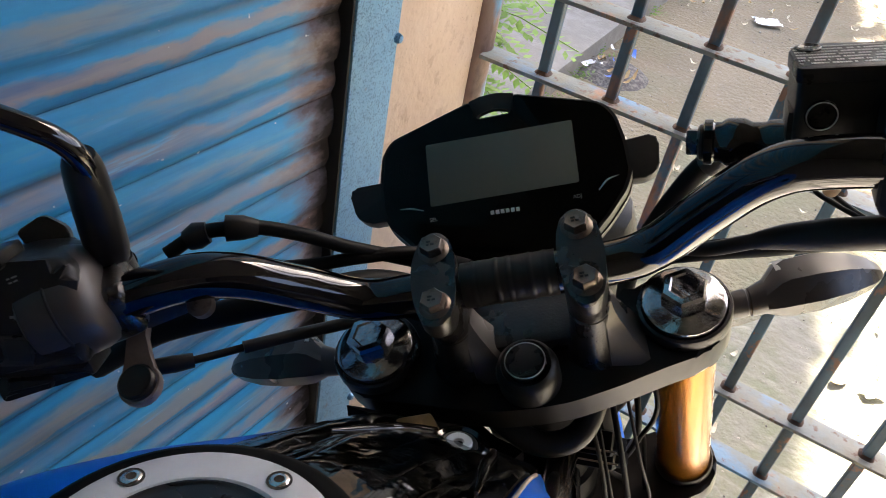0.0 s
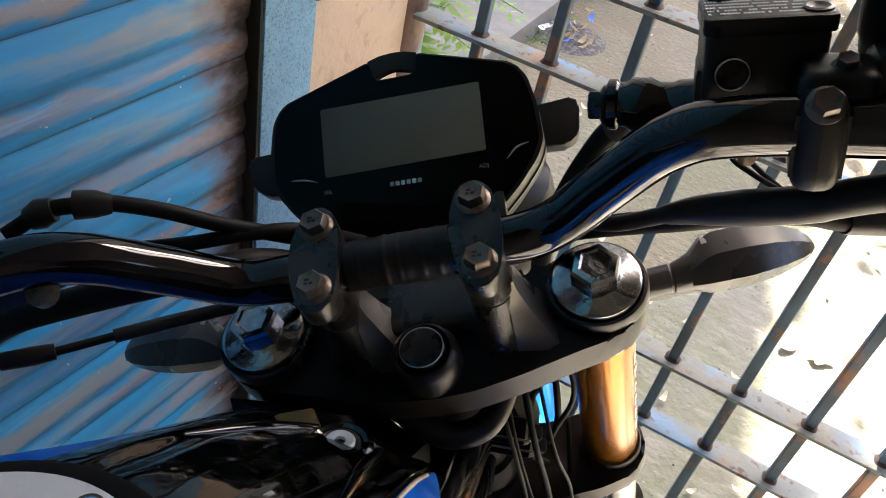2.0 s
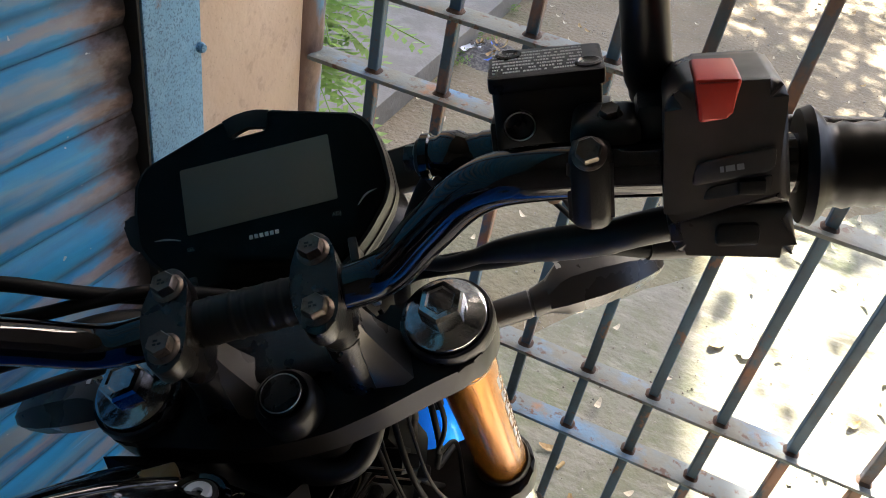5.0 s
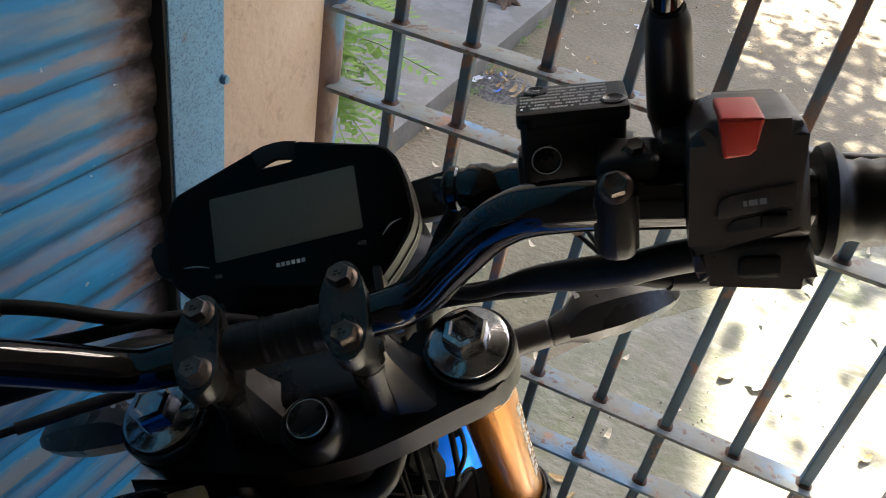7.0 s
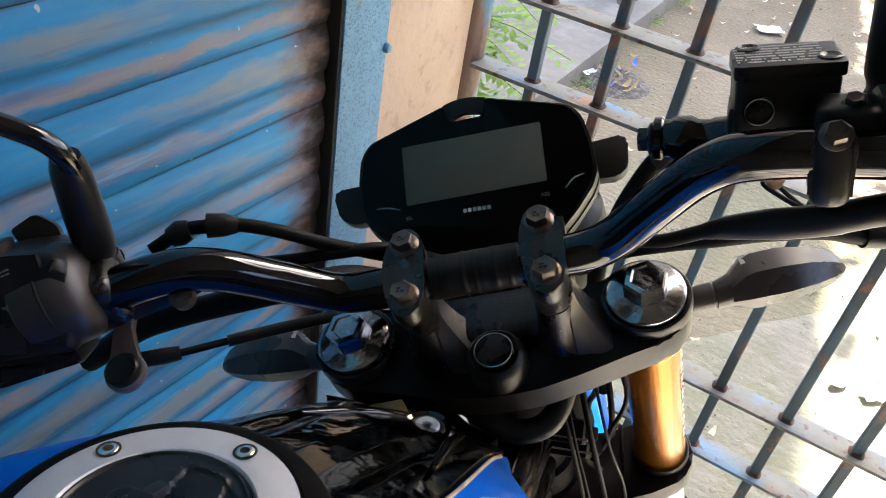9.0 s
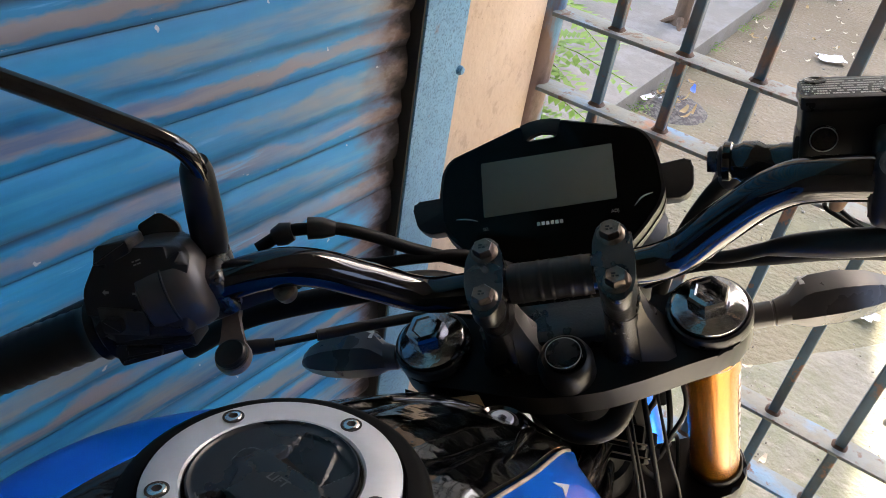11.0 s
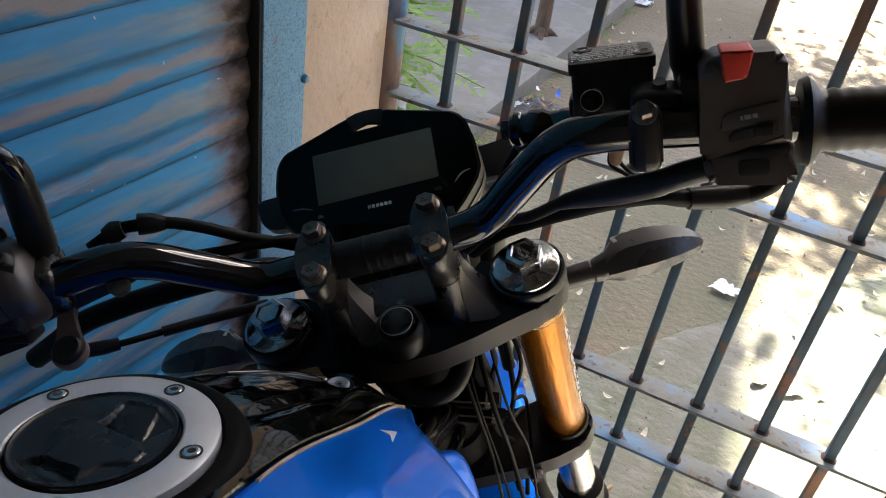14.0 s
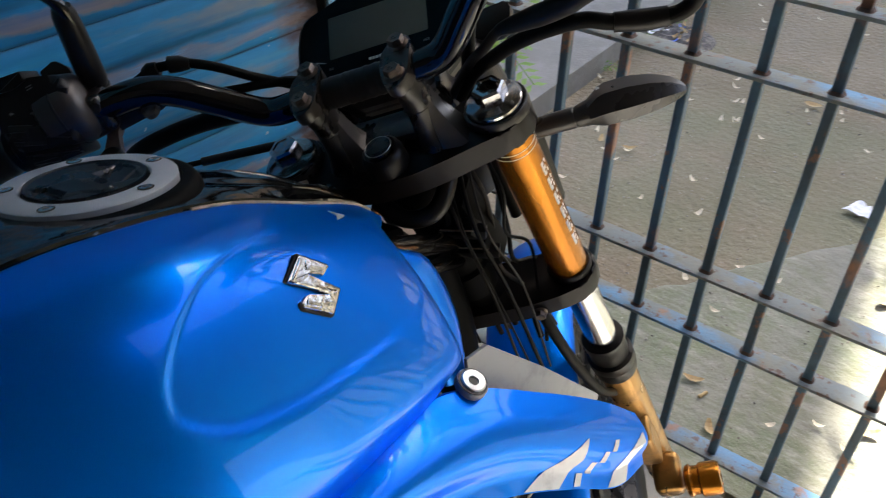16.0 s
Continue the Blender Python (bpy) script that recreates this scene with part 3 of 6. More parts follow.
RND = random.Random(7)


def along(a, b, twist=0.0):
    """A frame at a whose z axis points to b."""
    return Matrix.Translation(a) @ (Vector(b) - Vector(a)).to_track_quat("Z", "Y").to_matrix().to_4x4() @ pose(0, 0, 0, 0, 0, twist)


def hex_bolt(r_flange, r_hex, h, m):
    """A flanged hexagon bolt head with a dished top; its seat is at z = 0."""
    bm = lathe([(r_flange, 0), (r_flange, 0.0012), (r_flange * 0.86, 0.0022), (r_hex * 1.02, 0.0026)], 24)
    hexa = bmesh.new()
    rings = []
    for r, z in ((r_hex, 0.0015), (r_hex, h - 0.0008), (r_hex * 0.9, h), (r_hex * 0.62, h - 0.0005), (r_hex * 0.3, h - 0.0005)):
        rings.append([hexa.verts.new((r * math.cos(a), r * math.sin(a), z)) for a in (math.pi * k / 3 + 0.3 for k in range(6))])
    ring_faces(hexa, rings)
    merge(bm, hexa)
    bm.transform(m)
    return bm


def writing(body, size, mat, parent, m, name="marking", thick=0.0001):
    """A short printed word as a thin mesh."""
    cu = bpy.data.curves.new("scrap_text", "FONT")
    cu.body, cu.size, cu.align_x, cu.align_y, cu.extrude = body, size, "CENTER", "CENTER", thick
    ob = bpy.data.objects.new("scrap_text", cu)
    scene.collection.objects.link(ob)
    bpy.context.view_layer.update()
    me = bpy.data.meshes.new_from_object(ob)
    bm = bmesh.new()
    bm.from_mesh(me)
    bpy.data.objects.remove(ob)
    bpy.data.curves.remove(cu)
    bpy.data.meshes.remove(me)
    return part(name, bm, mat, parent, "", m)


def dashes(rows, width, pitch, height, seed=1, fill=0.8, fine=1.0):
    """Rows of short bars that stand for small print, in the xy plane, centred."""
    rnd = random.Random(seed)
    bm = bmesh.new()
    for r in range(rows):
        y = (r - (rows - 1) / 2) * pitch
        x = -width / 2
        while x < width / 2 - 0.002:
            w = rnd.uniform(0.0012, 0.0034) * fine
            if rnd.random() < fill:
                merge(bm, rbox(min(w, width / 2 - x), height, 0.0002, 0, pose(x + w / 2, y, 0)))
            x += w + 0.0007 * fine
    return bm


# ---- handlebar, risers, clamps ----
BAR_R = [(0, 0, -0.020), (0.056, 0, -0.020), (0.082, 0.001, -0.013), (0.108, -0.003, 0.016), (0.133, -0.010, 0.044), (0.160, -0.018, 0.0545), (0.22, -0.034, 0.0545), (0.395, -0.086, 0.0545)]
BAR_L = [(-0.060, 0, -0.021), (-0.088, 0.001, -0.018), (-0.116, -0.003, 0.008), (-0.142, -0.010, 0.036), (-0.168, -0.018, 0.049), (-0.22, -0.034, 0.052), (-0.395, -0.086, 0.053)]
BAR = BAR_L[::-1] + BAR_R
handlebar = part("handlebar", tube(spline(BAR, 8), 0.0126, 24), MAT_GLOSS, bike, "gloss black tubular handlebar", MS)
tape = tube([(x, 0, -0.020) for x in np.linspace(-0.027, 0.027, 46)], [0.0133 + 0.0006 * (k in (6, 17, 23, 33, 40)) + 0.0004 * noise.noise((k * 0.4, 1, 1)) for k in range(46)], 20)
part("tape_wrap", tape, MAT_RUBBER, handlebar, "dusty black wrapped tape", MS, 60)


def riser(sx):
    x = 0.0415 * sx
    stad = [(0.0129 * math.copysign(abs(math.cos(a)) ** 0.85, math.cos(a)), 0.0335 * math.copysign(abs(math.sin(a)) ** 0.9, math.sin(a))) for a in (math.pi * (k + 0.5) / 16 for k in range(32))]
    cap = prism(stad, -0.020, -0.0072, 0.0025)
    for v in cap.verts:
        v.co.z += 0.0035 * (1 - (v.co.y / 0.02) ** 2) * (v.co.z > -0.012) if abs(v.co.y) < 0.02 else 0
    cap.transform(pose(x, 0, 0))
    holder = part("bar_clamp", cap, MAT_SATIN, bike, "satin black handlebar clamp", MS)
    for y in (0.0192, -0.0192):
        part("bolt", hex_bolt(0.0093, 0.0072, 0.0084, pose(x, y, -0.0078)), MAT_BOLT, holder, "dull rust-tinged hexagon bolt", MS)
        part("stamp", dashes(2, 0.005, 0.0022, 0.0012, 3), MAT_PLASTIC, holder, "", MS @ pose(x, y, 0.0003))
    secs = []
    for z, rx, ry, oy in ((-0.0205, 0.0125, 0.026, 0), (-0.030, 0.0125, 0.024, -0.001), (-0.040, 0.0126, 0.0165, -0.003), (-0.0495, 0.0126, 0.0148, -0.004), (-0.0500, 0.0120, 0.0142, -0.004), (-0.0512, 0.0120, 0.0142, -0.004), (-0.0517, 0.0126, 0.0148, -0.004), (-0.068, 0.0130, 0.0148, -0.005), (-0.080, 0.0150, 0.0170, -0.006), (-0.090, 0.0195, 0.0215, -0.006)):
        secs.append([(x + rx * math.cos(a), oy + ry * math.sin(a), z) for a in (2 * math.pi * k / 24 for k in range(24))])
    part("riser", loft(secs), MAT_SATIN, bike, "satin black cast riser", MS)


riser(-1)
riser(1)
for sx in (-1, 1):
    # cast fillet that sweeps from the riser out to a sharp edge on the clamp
    secs = []
    for k in range(13):
        u = k / 12
        z = -0.044 - 0.047 * u
        reach = 0.0125 + 0.019 * u ** 1.6
        bow = 0.0035 * math.sin(math.pi * u)
        secs.append([(0.0415 * sx + x, y, z) for x, y in ((0.004, -0.0120 - 0.006 * u), (0.008, -0.0130 - 0.013 * u + bow * 0.4), (reach * 0.8, -0.0110 - 0.017 * u + bow), (reach, -0.0090 - 0.016 * u + bow), (reach, 0.006), (0.004, 0.008))])
    # lighter than the riser: caught light is put into the colour
    part("riser_web", loft(secs), MAT_WEB, bike, "cast fillet beside the riser, its sheen painted grey", MS, 30)

# ---- top clamp ----
FORK_X, FORK_Y = 0.0985, 0.006
half = [(0.0, -0.047), (0.022, -0.046), (0.05, -0.040), (0.082, -0.031), (0.104, -0.026), (0.119, -0.016), (0.1275, 0.001), (0.126, 0.018), (0.116, 0.031), (0.099, 0.037), (0.082, 0.033), (0.066, 0.025), (0.04, 0.022), (0.0, 0.024)]
clamp_outline = rounded([(-x, y) for x, y in half[:0:-1]] + half[:-1], 0.006, 2)
top_clamp = part("top_clamp", prism(clamp_outline, -0.113, -0.090, 0.004), MAT_CASTING, bike, "satin black cast top fork clamp", MS)
part("pad", prism(rounded([(-0.058, -0.011), (0.058, -0.011), (0.062, 0.012), (0.046, 0.022), (-0.046, 0.022), (-0.062, 0.012)], 0.006), -0.092, -0.075, 0.005), MAT_SATIN, top_clamp, "", MS)
for sx in (-1, 1):
    part("boss", lathe([(0.029, -0.092), (0.029, -0.084), (0.0282, -0.0822), (0.0263, -0.0818), (0.0261, -0.086)], 32, m=pose(FORK_X * sx, FORK_Y, 0)), MAT_SATIN, top_clamp, "", MS)
ignition = part("ignition_lock", lathe([(0.0195, -0.094), (0.0195, -0.077), (0.0175, -0.071), (0.0155, -0.0695), (0.0150, -0.072), (0.0125, -0.073)], 32, m=pose(-0.001, -0.027, 0)), MAT_PLASTIC, bike, "black round ignition lock", MS)
part("key_cover", lathe([(0.0122, -0.076), (0.0122, -0.0675), (0.0115, -0.0660), (0.004, -0.0658)], 28, m=pose(-0.001, -0.027, 0)), MAT_SATIN, ignition, "", MS)
part("trim_ring", tube([(0.0121 * math.cos(a), 0.0121 * math.sin(a), -0.0664) for a in (2 * math.pi * k / 40 for k in range(41))], 0.0004, 6), MAT_ALU, ignition, "worn bright rim", MS @ pose(-0.001, -0.027, 0))

# ---- fork ----
for sx in (-1, 1):
    at = pose(FORK_X * sx, FORK_Y, 0)
    leg = part("fork_leg", lathe([(0.0187, -0.47), (0.0187, -0.31)], 32, m=at), MAT_CHROME, bike, "chromed inner fork tube", MS)
    part("collar", lathe([(0.0212, -0.3225), (0.0236, -0.3215), (0.0236, -0.3150), (0.0226, -0.3135), (0.0210, -0.3138)], 40, m=at), MAT_RUBBER, leg, "black ring where the tube enters the clamp", MS)
    part("gold_tube", lathe([(0.0205, -0.318), (0.0209, -0.316), (0.0209, -0.116), (0.0205, -0.113)], 40, m=at), MAT_GOLD, leg, "gold anodised upper fork tube", MS)
    for z in (-0.128, -0.1335):
        part("pinstripe", lathe([(0.0209, z - 0.0006), (0.02105, z - 0.0006), (0.02105, z + 0.0006), (0.0209, z + 0.0006)], 40, m=at), MAT_WHITE, leg, "thin pale stripe", MS)
    part("dust_seal", lathe([(0.0195, -0.462), (0.0255, -0.464), (0.0255, -0.474), (0.0240, -0.476), (0.0240, -0.500), (0.0285, -0.502), (0.0285, -0.516), (0.026, -0.52)], 32, m=at), MAT_RUBBER, leg, "black rubber dust seal", MS)
    part("slider_tube", lathe([(0.006, -0.874), (0.0190, -0.868), (0.0225, -0.85), (0.0230, -0.76), (0.0230, -0.515)], 32, m=at), MAT_DULLGOLD, leg, "gold lower fork leg", MS)
    cap = part("fork_cap", lathe([(0.0005, -0.0755), (0.0135, -0.0755), (0.0143, -0.0762), (0.0225, -0.0768), (0.0250, -0.0785), (0.0257, -0.084)], 40, m=at), MAT_SCUFFED, leg, "scuffed chrome fork cap", MS)
    nut = bmesh.new()
    rings = []
    for r, z in ((0.0146, -0.0768), (0.0146, -0.0650), (0.0132, -0.0626), (0.0098, -0.0622), (0.0084, -0.0632), (0.001, -0.0636)):
        rings.append([nut.verts.new((r * math.cos(a), r * math.sin(a), z)) for a in (math.pi * k / 3 + 0.2 for k in range(6))])
    ring_faces(nut, rings)
    nut.transform(at)
    part("cap_nut", nut, MAT_SCUFFED, leg, "scuffed chrome hexagon nut", MS, 25)
    if sx > 0:
        # worn vertical lettering on the outer side, drawn as plain blocks
        for k in range(6):
            z0 = -0.155 - 0.021 * k
            bm = bmesh.new()
            quads = ((0, 0.016, -0.22, -0.10), (0, 0.005, -0.10, 0.20), (0.0115, 0.0165, -0.10, 0.20), (0.006, 0.010, -0.10, 0.05 + 0.12 * (k % 2)))
            for za, zb, a0, a1 in quads:
                vs = [bm.verts.new((0.02105 * math.cos(a), 0.02105 * math.sin(a), z)) for a, z in ((a0, z0 - za), (a1, z0 - za), (a1, z0 - zb), (a0, z0 - zb))]
                bm.faces.new(vs)
            part("decal_block", bm, MAT_WHITE, leg, "pale printed block", MS @ at @ pose(0, 0, 0, 0, 0, -20))
lower_half = [(0.0, -0.034), (0.05, -0.034), (0.085, -0.030), (0.112, -0.022), (0.125, -0.004), (0.125, 0.018), (0.112, 0.032), (0.09, 0.036), (0.06, 0.03), (0.0, 0.03)]
low_outline = rounded([(-x, y) for x, y in lower_half[:0:-1]] + lower_half[:-1], 0.006, 2)
lower_clamp = part("lower_clamp", prism(low_outline, -0.345, -0.322, 0.004), MAT_CASTING, bike, "satin black lower fork clamp", MS)
part("pinch_bolt", hex_bolt(0.0075, 0.006, 0.008, MS.inverted() @ MS @ pose(0.06, -0.034, -0.336, 90, 0, 0)), MAT_BOLT, lower_clamp, "", MS)
part("steering_stem", lathe([(0.026, -0.33), (0.024, -0.30), (0.024, -0.14), (0.030, -0.128), (0.030, -0.112)], 28, m=pose(0, 0.0, 0)), MAT_SURROUND, bike, "", MS)

for sx in (-1, 1):
    part("lamp_bracket", prism(rounded([(-0.010, -0.120), (0.012, -0.118), (0.016, -0.165), (0.012, -0.250), (0.004, -0.256), (-0.008, -0.20)], 0.003), -0.002, 0.002, 0.0008), MAT_PLASTIC, bike, "black headlamp bracket behind the fork leg", MS @ frame_of(((FORK_X + 0.007) * sx, FORK_Y + 0.027, 0), Vector((0.75 * sx, 0.66, 0)).normalized(), Vector((0, 0, 1)), Vector((0.66, -0.75 * sx, 0)).normalized()))
part("wheel_hose", tube(spline([(0.055, -0.020, -0.330), (0.062, -0.034, -0.380), (0.070, -0.040, -0.450), (0.080, -0.034, -0.520), (0.088, -0.010, -0.570)], 7), 0.0062, 12), MAT_CABLE, bike, "black brake hose beside the fork leg", MS)
guard = part("fork_guard", tube([(FORK_X, FORK_Y, z) for z in (-0.505, -0.511, -0.530, -0.536)], [0.0260, 0.0275, 0.0275, 0.0262], 32), MAT_RUBBER, bike, "black collar over the lower leg", MS)
part("axle_lug", rbox(0.030, 0.040, 0.100, 0.008, pose(FORK_X + 0.002, FORK_Y - 0.030, -0.690, 6, 0, 0), 3), MAT_DULLGOLD, bike, "gold cast axle lug", MS)
part("axle_lug", rbox(0.040, 0.058, 0.040, 0.012, pose(FORK_X + 0.014, FORK_Y - 0.040, -0.786, 8, 0, 0), 3), MAT_DULLGOLD, bike, "gold cast axle boss", MS)
# axle bobbin on the outer side of the right leg
bob = part("axle_slider", lathe([(0.010, 0.0), (0.021, 0.004), (0.023, 0.009), (0.020, 0.012), (0.020, 0.020), (0.0235, 0.023), (0.0235, 0.044), (0.021, 0.049), (0.012, 0.050), (0.011, 0.046), (0.001, 0.046)], 28, m=pose(FORK_X + 0.036, -0.052, -0.776, 0, 90, 0)), MAT_GOLD, bike, "gold anodised axle slider", MS)
wheel = part("front_wheel", tube([(0.262 * math.cos(a), 0.262 * math.sin(a), 0) for a in (2 * math.pi * k / 48 for k in range(49))], 0.042, 16), MAT_RUBBER, bike, "black front tyre on a dark rim", MS @ pose(0, FORK_Y + 0.03, -0.785, 0, 90, 0))
part("rim", lathe([(0.222, -0.03), (0.228, -0.03), (0.228, 0.03), (0.222, 0.03), (0.205, 0.0)], 48), MAT_SATIN, wheel, "", MS @ pose(0, FORK_Y + 0.03, -0.785, 0, 90, 0))
part("hub", lathe([(0.03, -0.06), (0.04, -0.05), (0.04, 0.05), (0.03, 0.06)], 24), MAT_SATIN, wheel, "", MS @ pose(0, FORK_Y + 0.03, -0.785, 0, 90, 0))
for k in range(5):
    part("spoke", rbox(0.19, 0.03, 0.022, 0.006, pose(0, 0, 0, 0, 0, 72 * k) @ pose(0.125, 0, 0)), MAT_SATIN, wheel, "", MS @ pose(0, FORK_Y + 0.03, -0.785, 0, 90, 0))
secs = []
for k in range(25):
    a = radians(20 + 120 * k / 24)
    w = 0.058 * (1 - 0.35 * (abs(k - 12) / 12) ** 3)
    secs.append([((w + o) * math.sin(b), (0.318 + o + 0.030 * math.cos(b) - 0.03) * math.cos(a), (0.318 + o + 0.030 * math.cos(b) - 0.03) * math.sin(a)) for o, bs in ((0, range(-8, 9)), (-0.003, range(8, -9, -1))) for b in (radians(11 * j) for j in bs)])
fender = part("front_fender", loft(secs), MAT_BLUE, bike, "glossy blue front mudguard", MS @ pose(0, FORK_Y + 0.03, -0.785))

# ---- instrument cluster ----
CLU = frame_of((0.0015, 0.108, -0.0394), Vector((1, 0, 0)), Vector((0, 0.9205, 0.391)), Vector((0, -0.391, 0.9205)))
half = [(0.0130, 0.0358), (0.0150, 0.0505), (0.0215, 0.0482), (0.0735, 0.0318), (0.0805, 0.0210), (0.0838, 0.0020), (0.0842, -0.0200), (0.0790, -0.0310), (0.0660, -0.0460), (0.0500, -0.0610), (0.0350, -0.0700)]
outline = rounded([(x - 0.0025, y) for x, y in half] + [(-x - 0.0025, y) for x, y in half[::-1]], 0.004, 3)
console = part("instrument_console", prism(outline, -0.026, 0.0, 0.0008, 1.015), MAT_PLASTIC, bike, "black digital instrument console", MS @ CLU)
face = rounded([(x * 0.97 - 0.0025, y * 0.97) for x, y in half] + [(-x * 0.97 - 0.0025, y * 0.97) for x, y in half[::-1]], 0.004, 3)
part("face_panel", prism(face, -0.001, 0.0012, 0.0006), MAT_FACE, console, "glossy black face", MS @ CLU)
arch = [(0.0145, 0.0362), (0.0158, 0.0500), (0.0080, 0.0522), (0.0, 0.0527), (-0.0080, 0.0522), (-0.0158, 0.0500), (-0.0145, 0.0362), (-0.0125, 0.0370), (-0.0085, 0.0402), (-0.0040, 0.0414), (0.0, 0.0417), (0.0040, 0.0414), (0.0085, 0.0402), (0.0125, 0.0370)]
part("hood", prism([(x - 0.0025, y) for x, y in arch], -0.004, 0.0012, 0.0005), MAT_PLASTIC, console, "arched brow over a small slot", MS @ CLU)
# browner plastic than the console, paints the side that catches ground light
part("side_shell", prism(rounded([(x * 1.012 - 0.0025, y * 1.01 - 0.001) for x, y in half[3:]] + [(-x * 1.012 - 0.0025, y * 1.01 - 0.001) for x, y in half[:2:-1]], 0.005, 3), -0.036, -0.014, 0.004, 0.97), MAT_DUSTY, console, "satin lower shell, browner to paint its lit side", MS @ CLU)
part("display", prism(rounded([(-0.0528, -0.0208), (0.0470, -0.0214), (0.0488, 0.0226), (-0.0515, 0.0238)], 0.0015), 0.0006, 0.0016, 0.0002), MAT_LCD, console, "blank grey-green display", MS @ CLU)
writing("SEL", 0.0036, MAT_ICON, console, MS @ CLU @ pose(-0.0519, -0.0302, 0.0014))
writing("ADJ", 0.0036, MAT_ICON, console, MS @ CLU @ pose(0.0443, -0.0309, 0.0014))
for k in range(6):
    part("logo_bar", rbox(0.0024, 0.0027, 0.0003, 0, pose(-0.0121 + 0.0034 * k, -0.0321 - 0.0001 * k, 0.0014)), MAT_WHITE, console, "", MS @ CLU)
for sx in (-1, 1):
    # metal strip stands for the glint on each button
    part("button_glint", tube(spline([(0.0585, -0.0290, 0.0014), (0.0650, -0.0232, 0.0016), (0.0725, -0.0212, 0.0014)] if sx > 0 else [(-0.0745, -0.0190, 0.0014), (-0.0660, -0.0200, 0.0016), (-0.0575, -0.0228, 0.0014)], 6), [0.0002 + 0.0004 * math.sin(math.pi * k / 12) for k in range(13)], 8), MAT_ALU, console, "thin bright strip painting the glint on a push button", MS @ CLU)
    part("bracket", rbox(0.006, 0.035, 0.05, 0.002, pose(0.052 * sx, 0.055, -0.085, 20, 0, 0)), MAT_SATIN, console, "", MS)
part("rear_shell", prism([(x * 0.8, y * 0.8) for x, y in outline], -0.055, -0.024, 0.006, 0.75), MAT_PLASTIC, console, "", MS @ CLU)

# ---- headlamp with its two side blades ----
secs = []
for z, w, d0, d1 in ((-0.085, 0.06, 0.08, 0.150), (-0.11, 0.085, 0.06, 0.175), (-0.16, 0.088, 0.055, 0.19), (-0.22, 0.075, 0.06, 0.185), (-0.26, 0.05, 0.07, 0.16)):
    secs.append([(w * math.cos(a), (d0 + d1) / 2 + (d1 - d0) / 2 * math.sin(a), z) for a in (2 * math.pi * k / 24 for k in range(24))])
headlamp = part("headlamp", loft(secs), MAT_PLASTIC, bike, "black headlamp housing", MS)
for sx in (-1, 1):
    blade = [(0.066, 0.0100), (0.1085, 0.0114), (0.1118, 0.0060), (0.1086, -0.0152), (0.1003, -0.0214), (0.066, -0.0200)] if sx > 0 else [(-0.072, 0.0120), (-0.1227, 0.0103), (-0.1265, 0.0057), (-0.1226, -0.0140), (-0.1132, -0.0207), (-0.072, -0.0210)]
    part("blade", prism(rounded(blade, 0.003, 3), -0.014, 0.0, 0.0025), MAT_PLASTIC, headlamp, "", MS @ frame_of((0, 0.152, -0.095), Vector((1, 0, 0)), Vector((0, 0.9205, 0.391)), Vector((0, -0.391, 0.9205))))

# ---- turn indicators ----
FACETS = [(1.0, 0.10), (0.60, 0.78), (-0.30, 1.0), (-0.95, 0.40), (-0.85, -0.45), (0.0, -1.0), (0.85, -0.60)]


def smoothstep(x):
    x = min(max(x, 0.0), 1.0)
    return x * x * (3 - 2 * x)


for sx in (-1, 1):
    secs = []
    for x, ry, rz, y, z in ((0.098, 0.0092, 0.0100, 0.040, -0.149), (0.1500, 0.0100, 0.0104, 0.049, -0.156), (0.1508, 0.0094, 0.0098, 0.049, -0.156), (0.1520, 0.0094, 0.0098, 0.049, -0.156), (0.1528, 0.0102, 0.0106, 0.049, -0.156), (0.164, 0.0125, 0.0125, 0.053, -0.158), (0.175, 0.0205, 0.0180, 0.058, -0.160), (0.182, 0.0225, 0.0192, 0.060, -0.1605), (0.202, 0.0230, 0.0195, 0.063, -0.163), (0.224, 0.0195, 0.0168, 0.066, -0.167), (0.241, 0.0130, 0.0112, 0.068, -0.171), (0.249, 0.0075, 0.0064, 0.069, -0.174), (0.252, 0.003, 0.0026, 0.069, -0.175)):
        facet = smoothstep((x - 0.160) / 0.018)      # the stem is round, the blade faceted
        ring = []
        for k in range(28):
            a = 2 * math.pi * k / 28 + 0.35
            c, d = FACETS[k // 4], FACETS[(k // 4 + 1) % 7]
            f = (k % 4) / 4
            py = (1 - facet) * math.cos(a) + facet * (c[0] + (d[0] - c[0]) * f)
            pz = (1 - facet) * math.sin(a) + facet * (c[1] + (d[1] - c[1]) * f)
            ring.append((x * sx, y + ry * py, z - 0.004 + rz * pz))
        secs.append(ring)
    ind = part("indicator", loft(secs), MAT_INDICATOR, bike, "dusty black plastic turn indicator", MS, 20)
    part("stem_collar", lathe([(0.0135, -0.006), (0.0145, 0.0), (0.0145, 0.007), (0.012, 0.009)], 20), MAT_RUBBER, ind, "", MS @ along((0.104 * sx, 0.041, -0.1465), (0.15 * sx, 0.049, -0.152)))
    lens = [(0.174 + 0.0025 * k, (0.0190 + 0.0022 * math.sin(math.pi * min(k / 24, 1)) - 0.0075 * (k / 24) ** 2) + 0.0004 * (k % 2)) for k in range(20)]
    part("lens", loft([[(x * sx, 0.0598 + (x - 0.176) * 0.16 + r * math.cos(b) + 0.0012, -0.1645 - (x - 0.176) * 0.2 + r * 0.86 * math.sin(b)) for b in (radians(5 + 75 * j / 10) for j in range(11))] for x, r in lens], closed=False, cap=False), MAT_CLEAR, ind, "clear ribbed lens", MS)


